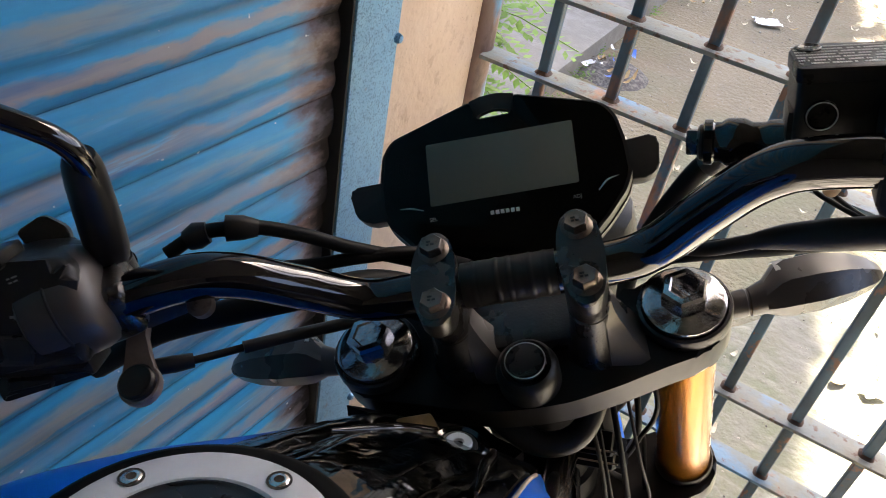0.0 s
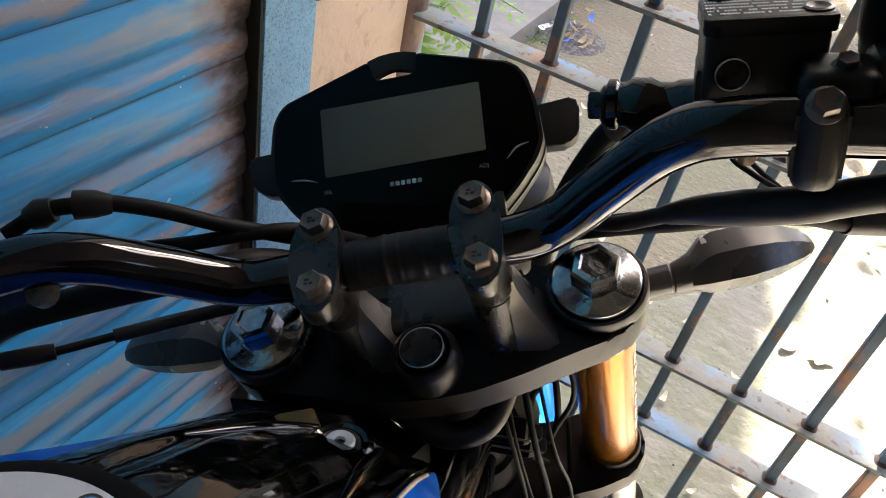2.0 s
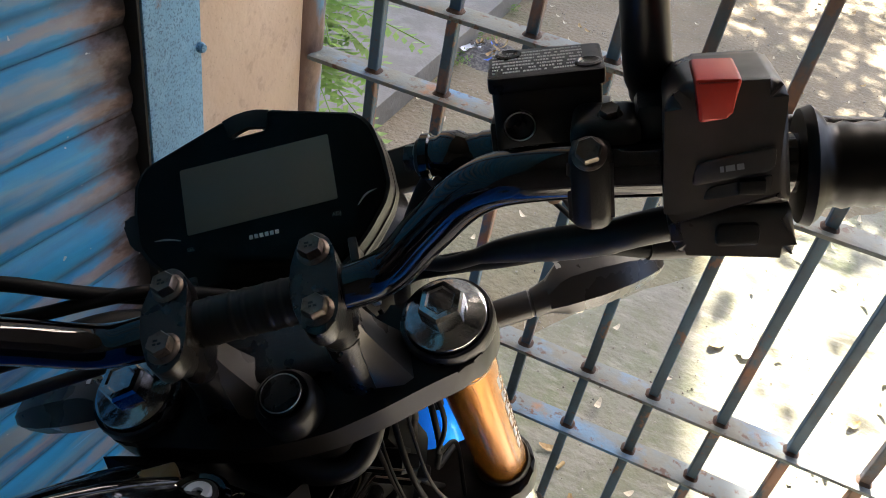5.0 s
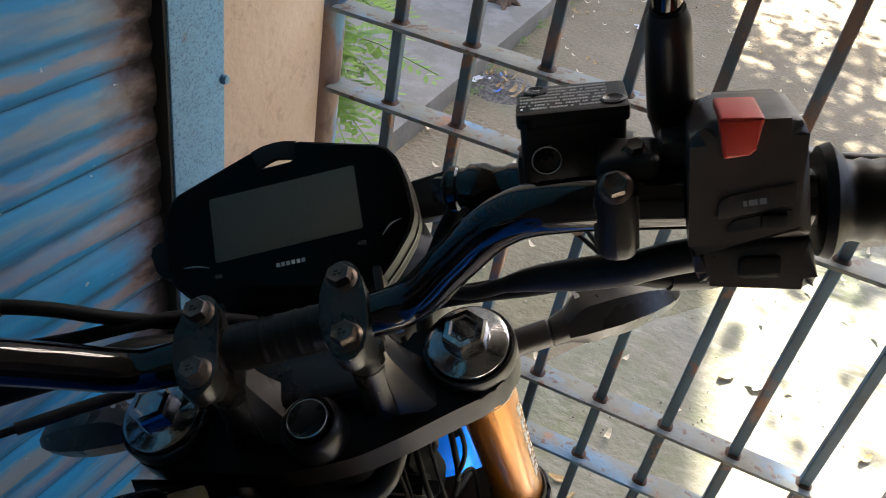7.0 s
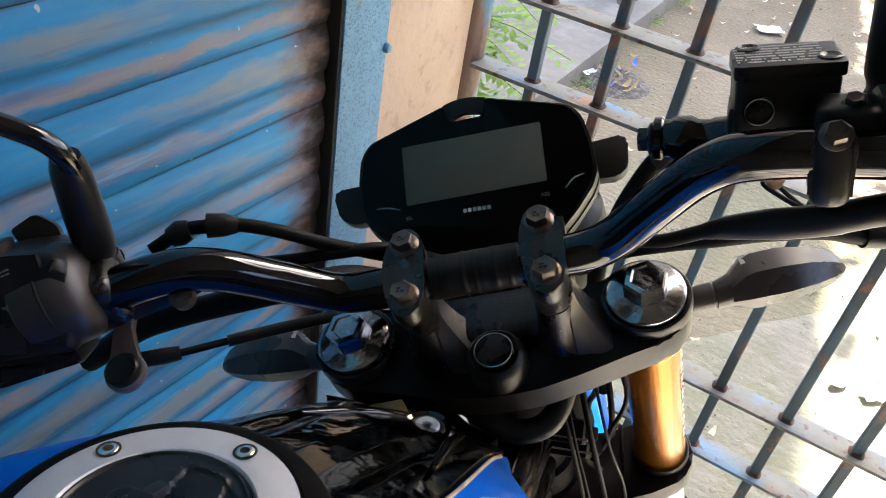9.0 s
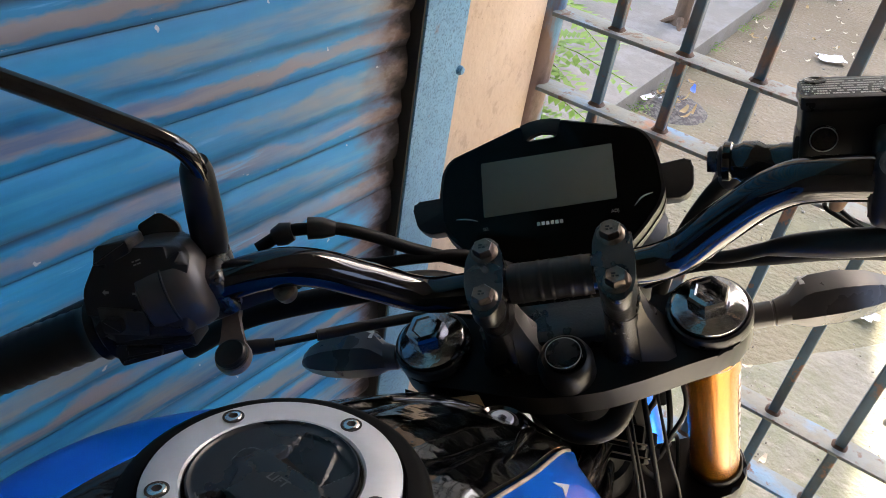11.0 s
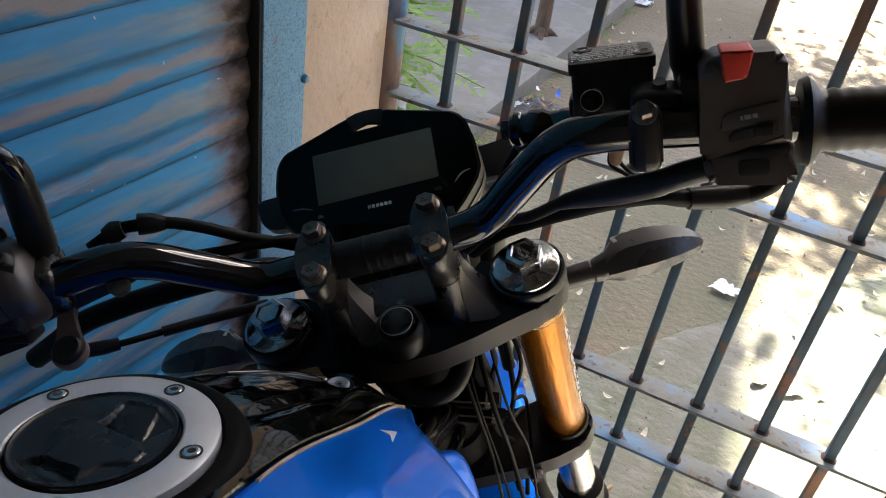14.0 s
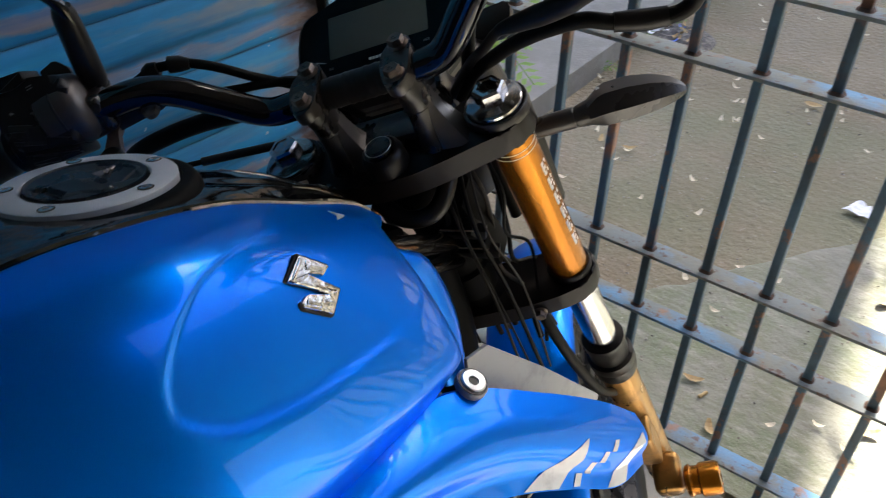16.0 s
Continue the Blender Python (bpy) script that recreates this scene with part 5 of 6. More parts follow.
def inside_by(p, poly):
    """Distance of p from the outline, positive inside."""
    best, inside = 9.0, False
    for (ax, ay), (bx, by) in zip(poly, poly[1:] + poly[:1]):
        dx, dy = bx - ax, by - ay
        t = min(max(((p[0] - ax) * dx + (p[1] - ay) * dy) / (dx * dx + dy * dy), 0), 1)
        best = min(best, math.hypot(p[0] - ax - t * dx, p[1] - ay - t * dy))
        if (ay > p[1]) != (by > p[1]) and p[0] < (bx - ax) * (p[1] - ay) / (by - ay) + ax:
            inside = not inside
    return best if inside else -best


def tank_grid(nu=210, nv=24):
    """Rows of points from front to back; each row from the top's middle down the right side, nv steps between the marks of a section."""
    ys = sorted(SECTIONS, reverse=True)
    rails = [spline([(SECTIONS[y][j][0], (*SECTIONS[y][j], y)[2], SECTIONS[y][j][1]) for y in ys], nu // (len(ys) - 1)) for j in range(7)]
    rows = []
    for k in range(len(rails[0])):
        rows.append(spline([r[k] for r in rails], nv))
    seam = 2 * nv
    for _ in range(36):                      # fair the surface, keeping the seam and the ends
        old = [[p.copy() for p in row] for row in rows]
        for k in range(1, len(rows) - 1):
            for j in range(1, len(rows[k]) - 1):
                if j != seam:
                    rows[k][j] = old[k][j] * 0.5 + (old[k - 1][j] + old[k + 1][j] + old[k][j - 1] + old[k][j + 1]) * 0.125
    ring = [tuple(q) for q in spline([(y, z, 0) for y, z in RECESS + RECESS[:1]], 6)][:-1]
    ring = [q[:2] for q in ring]
    for row in rows:
        for j, p in enumerate(row):
            if j > seam:
                inn = inside_by((p.y, p.z), ring)
                p.x -= 0.0026 * smoothstep((inn + 0.002) / 0.0044) * (0.25 + 0.75 * smoothstep((-0.11 - p.y) / 0.10))
    return rows


NV = 24
TANK = tank_grid(210, NV)
SEAM = 2 * NV


def tank_side(sx):
    bm = bmesh.new()
    grid = [[bm.verts.new((p.x * sx, p.y, p.z)) for p in row[SEAM:]] for row in TANK]
    for a, b in zip(grid, grid[1:]):
        for j in range(len(a) - 1):
            bm.faces.new((a[j], a[j + 1], b[j + 1], b[j]) if sx > 0 else (b[j], b[j + 1], a[j + 1], a[j]))
    geo = bmesh.ops.extrude_edge_only(bm, edges=[e for e in bm.edges if e.is_boundary])
    for v in [g for g in geo["geom"] if isinstance(g, bmesh.types.BMVert)]:
        v.co += Vector((-0.006 * sx, 0, -0.004))
    return bm


def tank_top():
    bm = bmesh.new()
    grid = []
    for row in TANK:
        line = [(-p.x, p.y, p.z) for p in row[SEAM:0:-1]] + [tuple(p) for p in row[:SEAM + 1]]
        fold = smoothstep((y0 + 0.20) / 0.06) * smoothstep((-0.045 - y0) / 0.03) if (y0 := row[0].y) else 0
        grid.append([bm.verts.new((x, y, z - 0.0025 * (abs(j - SEAM) > SEAM - 3) + 0.0015 * (abs(j - SEAM) <= SEAM - 3) - 0.0035 * fold * smoothstep(1 - abs(abs(x) - 0.030) / 0.012) + 0.0012 * fold * noise.noise((x * 45, y * 30, 2)))) for j, (x, y, z) in enumerate(line)])
    for a, b in zip(grid, grid[1:]):
        for j in range(len(a) - 1):
            bm.faces.new((a[j], a[j + 1], b[j + 1], b[j]))
    return bm


tank = part("fuel_tank", tank_side(1), MAT_BLUE, bike, "glossy metallic blue fuel tank", MC, 50)
part("left_side", tank_side(-1), MAT_BLUE, tank, "", MC, 50)
part("top_panel", tank_top(), MAT_BLACKPAINT, tank, "gloss black top panel with reflections", MC, 40)
part("seam_strip", tube([(row[SEAM].x * 1.01, row[SEAM].y, row[SEAM].z + 0.0005) for row in TANK[14:] if row[SEAM].y > -0.215], 0.0011, 8), MAT_FILM, tank, "pale worn film along the edge", MC)
# raised rim and cap
CAPM = MC @ frame_of((-0.0037, -0.2332, 0.0115), Vector((1, 0, 0)), Vector((0, 0.988, -0.155)), Vector((0, 0.155, 0.988))) @ pose(-0.0012, 0.0012, -0.0056, 0.84, 1.53, 0)
part("cap_surround", lathe([(0.0700, -0.013), (0.0688, -0.007), (0.0660, -0.0025), (0.0625, -0.0010), (0.0575, -0.0006), (0.057, -0.004)], 64), MAT_SURROUND, tank, "satin black raised surround", CAPM)
cap = part("fuel_cap", lathe([(0.0553, -0.004), (0.0553, 0.0022), (0.0543, 0.0030), (0.0395, 0.0036), (0.0384, 0.0028), (0.0378, -0.002)], 72), MAT_RING, bike, "brushed aluminium filler ring with black locking cap", CAPM)
for k in range(5):
    a = radians(87 + 72 * k)
    seat = pose(0.0473 * math.cos(a), 0.0473 * math.sin(a), 0.0030)
    part("ring_screw", lathe([(0.0040, -0.001), (0.0040, 0.0010), (0.0033, 0.0015), (0.0021, 0.0015), (0.0018, 0.0002), (0.001, 0.0002)], 20, m=seat), MAT_CHROME, cap, "socket screw", CAPM)
    part("screw_well", lathe([(0.0051, 0.0006), (0.0051, 0.0009), (0.0042, 0.0009)], 24, m=seat), MAT_DARK, cap, "", CAPM)
def cap_relief():
    """The black lid: a dished disc with a raised cross-shaped plate and two finger wells that slope down towards their deep edge."""
    plate = [(-0.0080, -0.0185), (-0.0130, -0.0095), (-0.0205, -0.0055), (-0.0225, 0.0020), (-0.0196, 0.0066), (-0.0075, 0.0090), (-0.0090, 0.0300), (0.0100, 0.0320), (0.0200, 0.0070), (0.0300, 0.0005), (0.0305, -0.0078), (0.0200, -0.0141), (0.0180, -0.0300), (-0.0060, -0.0300)]
    wells = [([(-0.0070, 0.0080), (-0.0085, 0.0275), (0.0060, 0.0300), (0.0255, 0.0225), (0.0205, 0.0060)], Vector((-0.25, -1.0)).normalized()), ([(-0.0150, -0.0290), (-0.0085, -0.0215), (0.0130, -0.0205), (0.0190, -0.0270), (0.0020, -0.0335)], Vector((0.35, 1.0)).normalized())]
    bm = bmesh.new()
    n, seg = 44, 120
    rings = []
    for i in range(1, n + 1):
        r = 0.0365 * i / n
        ring = []
        for j in range(seg):
            a = 2 * math.pi * j / seg
            x, y = r * math.cos(a), r * math.sin(a)
            z = 0.0040 + 0.0012 * smoothstep(inside_by((x, y), plate) / 0.0010)
            for poly, down in wells:
                inn = inside_by((x, y), poly)
                if inn > -0.001:
                    c = Vector((sum(p[0] for p in poly), sum(p[1] for p in poly))) / len(poly)
                    z -= smoothstep((inn + 0.0006) / 0.0012) * (0.0030 + 0.20 * (Vector((x, y)) - c).dot(down))
            ring.append(bm.verts.new((x, y, z + 0.0010 * smoothstep((r - 0.0345) / 0.0010))))
        rings.append(ring)
    ring_faces(bm, rings, cap=False)
    bm.faces.new(rings[0][::-1])
    ring_faces(bm, [[bm.verts.new((0.0370 * math.cos(a), 0.0370 * math.sin(a), z)) for a in (2 * math.pi * j / seg for j in range(seg))] for z in (-0.003, 0.0030, 0.0044)], cap=False)
    return bm


lid = part("cap_lid", cap_relief(), MAT_LID, cap, "black cap lid with two finger wells", CAPM, 30)
part("lid_gap", lathe([(0.0384, 0.0006), (0.0384, 0.0012), (0.0370, 0.0012), (0.0368, 0.0006)], 64), MAT_DARK, cap, "", CAPM)
writing("LIFT", 0.0062, MAT_EMBOSS, lid, CAPM @ pose(0.0055, -0.0030, 0.0053, 0, 0, -2), "lettering", 0.0002)

# emblem on the right side, a plain stepped shape in chrome
ez = Vector((0.851, 0.333, 0.405))
ex = Vector((0.002, 0.770, -0.638))
ex = (ex - ez * ex.dot(ez)).normalized()
EM = frame_of((0.1262, -0.1865, -0.0642), ex, ez.cross(ex), ez)
zig = rounded([(-0.01, 0.0186), (0.0168, 0.0161), (0.0099, 0.008), (-0.0064, 0.0083), (-0.0055, 0.0059), (0.0245, 0.0023), (0.0142, -0.0163), (-0.0114, -0.015), (-0.0131, -0.0115), (-0.0068, -0.0062), (0.0143, -0.0051), (0.0139, -0.0026), (-0.023, -0.0007)], 0.0012, 2)
zigzag = part("emblem", prism(zig, -0.005, 0.0022, 0.0012), MAT_EMBLEM, tank, "chrome zigzag emblem with dark edge", MC @ EM)
for bar in [[(-0.0057, 0.0159), (0.0136, 0.0152), (0.0093, 0.0098), (-0.0061, 0.0099)], [(-0.0161, 0.001), (0.0204, -0.0005), (0.0157, -0.0034), (-0.0196, -0.0013)], [(-0.0085, -0.009), (0.0162, -0.0078), (0.0127, -0.0142), (-0.0095, -0.0133)], [(-0.0105, 0.0163), (-0.0077, 0.0156), (-0.017, 0.0013), (-0.0202, 0.0005)]]:
    part("emblem_ridge", prism(rounded(bar, 0.0012, 2), 0.0012, 0.0034, 0.0010), MAT_EMBLEM, zigzag, "", MC @ EM)
part("emblem_backing", prism([(x * 1.07, y * 1.09) for x, y in zig], -0.006, 0.0004), MAT_DARK, zigzag, "", MC @ EM)

# small white arrow near the tank's nose
spot = min((p for row in TANK for p in row[SEAM:]), key=lambda p: math.hypot(p.y + 0.105, p.z + 0.0695))
az = Vector((0.55, 0.35, 0.75)).normalized()
ax = Vector((0.1, 0.9, -0.35))
ax = (ax - az * ax.dot(az)).normalized()
part("arrow_sticker", prism([(-0.0065, 0.0050), (0.0065, 0.0), (-0.0050, -0.0050), (-0.0015, 0.0)], -0.0015, 0.0010), MAT_DECAL, tank, "small white arrow sticker", MC @ frame_of(spot, ax, az.cross(ax), az))

# tank front mount
MNT = MC @ pose(0.0084, -0.068, -0.0755, -6, 3, 0)
mount = part("tank_mount", lathe([(0.0175, -0.012), (0.0165, -0.003), (0.0140, -0.0012), (0.0115, -0.0022), (0.0105, -0.004)], 36), MAT_BLACKPAINT, tank, "gloss black mounting recess", MNT)
part("mount_collar", lathe([(0.0104, -0.012), (0.0104, -0.0016), (0.0092, -0.0010), (0.0078, -0.0016)], 28), MAT_RUBBER, tank, "", MNT)
part("mount_bolt", lathe([(0.0074, -0.004), (0.0074, 0.0), (0.0064, 0.0009), (0.0028, 0.0004), (0.0025, -0.003), (0.001, -0.003)], 28), MAT_DECAL, tank, "bright washer-head bolt", MNT)
for sx in (-1, 1):
    part("nose_ridge", tube(spline([(0.0084 + 0.040 * sx, -0.122, -0.0400), (0.0084 + 0.028 * sx, -0.092, -0.0590), (0.0084 + 0.017 * sx, -0.062, -0.0830), (0.0084 + 0.009 * sx, -0.048, -0.0960)], 5), [0.0012 + 0.0028 * math.sin(math.pi * min(k / 15, 1)) for k in range(16)], 10), MAT_BLACKPAINT, tank, "raised crease on the tank's nose", MC, 60)
secs = []
for k in range(13):
    u = k / 8
    y, z, w = -0.046 + 0.042 * u, -0.100 - 0.036 * min(u, 1) - 0.006 * u * u, 0.052 - 0.010 * min(u, 1)
    secs.append([(-0.034 + w * v, y, z - 0.012 * abs(v) ** 1.5 + 0.003 * math.cos(6 * v)) for v in (-1, -0.75, -0.5, -0.25, 0, 0.25, 0.5, 0.75, 1)] + [(-0.034 + w * v, y, z - 0.016 - 0.012 * abs(v) ** 1.5) for v in (1, 0.5, 0, -0.5, -1)])
part("nose_cover", loft(secs), MAT_SURROUND, tank, "satin black cover under the clamp", MC, 40)
part("trim_wedge", prism(rounded([(-0.020, -0.013), (0.018, -0.012), (0.014, 0.012), (-0.006, 0.014)], 0.002), -0.004, 0.001, 0.0008), MAT_WARMSHEEN, tank, "gloss wedge with a warm reflection painted in", MS @ pose(-0.066, -0.075, -0.0468, -16, 8, 12))


# ---- blue wings below the tank's nose ----
for sx in (-1, 1):
    secs = []
    for k in range(13):
        u = k / 12
        c = spline([(0.070, -0.055, -0.124), (0.073, -0.027, -0.149), (0.076, -0.010, -0.208), (0.080, -0.014, -0.262)], 4)[k]
        w = 0.010 + 0.012 * math.sin(math.pi * (0.15 + 0.7 * u))
        secs.append([(sx * (c.x + 0.010 * math.sin(b)), c.y - w + w * math.cos(b), c.z - 0.3 * w * (1 - math.cos(b))) for b in (math.pi * j / 8 for j in range(9))] + [(sx * (c.x - 0.006 + 0.006 * math.sin(b)), c.y - w + (w - 0.004) * math.cos(b), c.z - 0.3 * w * (1 - math.cos(b))) for b in (math.pi * j / 8 for j in range(8, -1, -1))])
    part("nose_wing", loft(secs), MAT_BLUE, tank, "blue wing panel", MC, 50)


# ---- side shrouds ----
UP = [(0.134, -0.250, -0.188), (0.137, -0.160, -0.200), (0.142, -0.080, -0.226), (0.160, 0.000, -0.284), (0.176, 0.060, -0.334), (0.188, 0.100, -0.376)]
LO = [(0.146, -0.275, -0.244), (0.158, -0.200, -0.264), (0.170, -0.100, -0.312), (0.184, -0.020, -0.370), (0.194, 0.045, -0.424), (0.196, 0.098, -0.440)]
UPS, LOS = spline(UP, 8), spline(LO, 8)


def shroud_point(u, v, lift=0.0):
    """u runs to the tip, v from the upper to the lower edge."""
    f = u * (len(UPS) - 1)
    k = min(int(f), len(UPS) - 2)
    a, b = UPS[k].lerp(UPS[k + 1], f - k), LOS[k].lerp(LOS[k + 1], f - k)
    p = a.lerp(b, v)
    bulge = 0.020 * math.sin(math.pi * min(v / 0.8, 1.0)) * (0.5 + 0.5 * smoothstep(1 - u)) - 0.010 * smoothstep((0.25 - v) / 0.25) * smoothstep(1 - u)
    p.x += bulge + lift
    p.z += lift * 0.4
    return p


for sx in (-1, 1):
    secs = []
    n, w = 44, 16
    for k in range(n + 1):
        u = k / n
        outer = [shroud_point(u, j / w) for j in range(w + 1)]
        inner = [p - Vector((0.006, 0, 0.002)) for p in outer[::-1]]
        secs.append([(p.x * sx, p.y, p.z) for p in outer + inner])
    shroud = part("side_shroud", loft(secs), MAT_BLUE, bike, "glossy blue tank shroud with white graphics", MC, 50)
    decals = [[(0.46, 0.985), (0.665, 0.39), (0.645, 0.66), (0.56, 0.985)], [(0.75, 0.985), (0.80, 0.78), (0.895, 0.74), (0.855, 0.985)], [(0.80, 0.78), (0.97, 0.30), (0.985, 0.50), (0.895, 0.74)]]
    for k in range(4):                  # plain bars in place of the lettering
        u, v = 0.615 + 0.050 * k, 0.965 - 0.145 * k
        decals.append([(u - 0.004, v + 0.010), (u + 0.016, v - 0.135), (u + 0.038, v - 0.140), (u + 0.020, v + 0.006)])
    for quad in decals:
        bm = bmesh.new()
        m = 6
        grid = []
        for i in range(m + 1):
            row = []
            for j in range(m + 1):
                a = Vector(quad[0]).lerp(Vector(quad[1]), i / m)
                b = Vector(quad[3]).lerp(Vector(quad[2]), i / m)
                q = a.lerp(b, j / m)
                p = shroud_point(q.x, q.y, 0.0006)
                row.append(bm.verts.new((p.x * sx, p.y, p.z)))
            grid.append(row)
        for a, b in zip(grid, grid[1:]):
            for j in range(m):
                bm.faces.new((a[j], a[j + 1], b[j + 1], b[j]))
        part("decal", bm, MAT_DECAL, shroud, "white sticker shape", MC)
    part("inner_panel", prism([(-0.050, -0.224), (-0.022, -0.228), (0.05, -0.304), (0.138, -0.406), (0.120, -0.430), (0.0, -0.345), (-0.055, -0.268)], -0.002, 0.002, 0.001), MAT_SILVER, shroud, "flat silver-grey inner panel", MC @ frame_of((0.118 * sx, 0, 0), Vector((0.05 * sx, 1, 0)).normalized(), Vector((0, 0, 1)), Vector((1, -0.05 * sx, 0)).normalized()))
    at = MC @ pose(0.1390 * sx, -0.0720, -0.2225, -8, 32 * sx, 0)
    part("side_bolt", lathe([(0.0108, 0.0), (0.0108, 0.0018), (0.0096, 0.0028), (0.0046, 0.0020), (0.0040, 0.0004), (0.001, 0.0004)], 28), MAT_ALU, shroud, "bright round-head bolt", at)
    part("bolt_lug", lathe([(0.0138, -0.006), (0.0138, -0.0012), (0.0130, 0.0), (0.0118, -0.0004)], 24), MAT_SILVER, shroud, "bright lug round the bolt", at)
    part("bolt_seal", lathe([(0.0125, -0.002), (0.0125, 0.0008), (0.0106, 0.0008)], 24), MAT_RUBBER, shroud, "", at)

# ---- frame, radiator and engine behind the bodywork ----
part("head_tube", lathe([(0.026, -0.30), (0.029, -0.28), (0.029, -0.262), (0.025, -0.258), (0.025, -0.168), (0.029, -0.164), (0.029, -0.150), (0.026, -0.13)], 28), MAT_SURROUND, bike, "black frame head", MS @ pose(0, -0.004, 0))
part("frame_spar", tube(spline([(0.006, 0.088, -0.214), (0.0163, 0.070, -0.200), (0.034, 0.013, -0.168), (0.050, -0.040, -0.138), (0.056, -0.060, -0.128)], 6), 0.0105, 18), MAT_SPAR, bike, "gloss black frame tube", MC)
part("frame_stay", tube(spline([(0.024, 0.070, -0.222), (0.046, 0.012, -0.190), (0.062, -0.040, -0.162)], 6), 0.0055, 14), MAT_SPAR, bike, "thin gloss black stay beside the frame tube", MC)
part("frame_spar", tube(spline([(0.016, -0.010, -0.195), (0.044, -0.055, -0.210), (0.080, -0.14, -0.235), (0.10, -0.3, -0.25)], 6), 0.018, 16), MAT_SURROUND, bike, "black frame tube", MC)
part("frame_spar", tube(spline([(-0.016, -0.010, -0.165), (-0.044, -0.055, -0.190), (-0.080, -0.14, -0.225), (-0.10, -0.3, -0.25)], 6), 0.018, 16), MAT_SURROUND, bike, "black frame tube", MC)
part("down_tube", tube(spline([(0.0, 0.05, -0.20), (0.0, 0.07, -0.35), (0.0, 0.02, -0.6)], 6), 0.022, 16), MAT_SURROUND, bike, "", MC)
part("head_hose", tube(spline([(-0.030, -0.030, -0.125), (-0.006, -0.046, -0.140), (0.020, -0.044, -0.142), (0.036, -0.024, -0.132), (0.040, 0.004, -0.120)], 6), 0.0085, 14), MAT_RUBBER, bike, "black rubber hose under the clamp", MS)
for y, z, w in ((-0.026, -0.190, 0.020), (-0.020, -0.228, 0.026)):
    bracket = part("head_bracket", rbox(0.036, 0.018, w, 0.003, pose(0.026, y, z, 24, 0, -18)), MAT_CABLE, bike, "black coil bracket by the frame head", MS)
    part("edge_strip", rbox(0.037, 0.0014, 0.0030, 0.0005, pose(0.026, y - 0.0095, z + w * 0.40, 24, 0, -18)), MAT_FILM, bracket, "pale strip along the bracket's edge", MS)
    part("connector", rbox(0.012, 0.010, 0.016, 0.002, pose(0.044, y - 0.004, z - 0.006, 10, 20, -10)), MAT_RUBBER, bracket, "black cable connector", MS)
# added dark mass that fills the gap behind the wires
part("dark_block", rbox(0.046, 0.036, 0.110, 0.006, pose(0.022, 0.002, -0.215, 6, 0, -14)), MAT_SURROUND, bike, "black block added to darken the gap behind the wires", MS)
engine = part("engine", rbox(0.24, 0.30, 0.30, 0.03, pose(0, -0.14, -0.52), 3), MAT_SATIN, bike, "black engine block", MC)
for k in range(7):
    part("cooling_fin", rbox(0.25, 0.22, 0.006, 0.002, pose(0, -0.10, -0.36 - 0.022 * k)), MAT_SATIN, engine, "", MC)
part("under_tank", rbox(0.17, 0.40, 0.10, 0.02, pose(0, -0.30, -0.16)), MAT_PLASTIC, bike, "", MC)
part("stand", tube([(-0.10, -0.25, -0.62), (-0.20, -0.22, -0.80), (-0.255, -0.20, -0.945)], 0.012, 12), MAT_SATIN, bike, "black side stand", MC)


# ---- yard: unseen tree that dapples the sun, stump on the slab, plant, litter ----
def leaf_spray(bm, base, tip, n, size, rnd, droop=0.25):
    """A feathery leaf: paired leaflets along a curved rib."""
    base, tip = Vector(base), Vector(tip)
    rib = tip - base
    side = rib.cross(Vector((0, 0, 1))).normalized()
    for k in range(n):
        u = (k + 0.5) / n
        c = base + rib * u + Vector((0, 0, -droop * rib.length * u * u))
        for s in (-1, 1):
            l = size * (1 - 0.5 * abs(u - 0.45)) * rnd.uniform(0.8, 1.1)
            out = (side * s + rib.normalized() * 0.45 + Vector((0, 0, rnd.uniform(-0.25, 0.1)))).normalized()
            w = rib.normalized() * l * 0.19
            up = Vector((0, 0, l * 0.02))
            a, b, d, e = c, c + out * l * 0.5 + w + up, c + out * l, c + out * l * 0.5 - w + up
            vs = [bm.verts.new(v) for v in (a, b, d, e)]
            bm.faces.new(vs)
    return bm


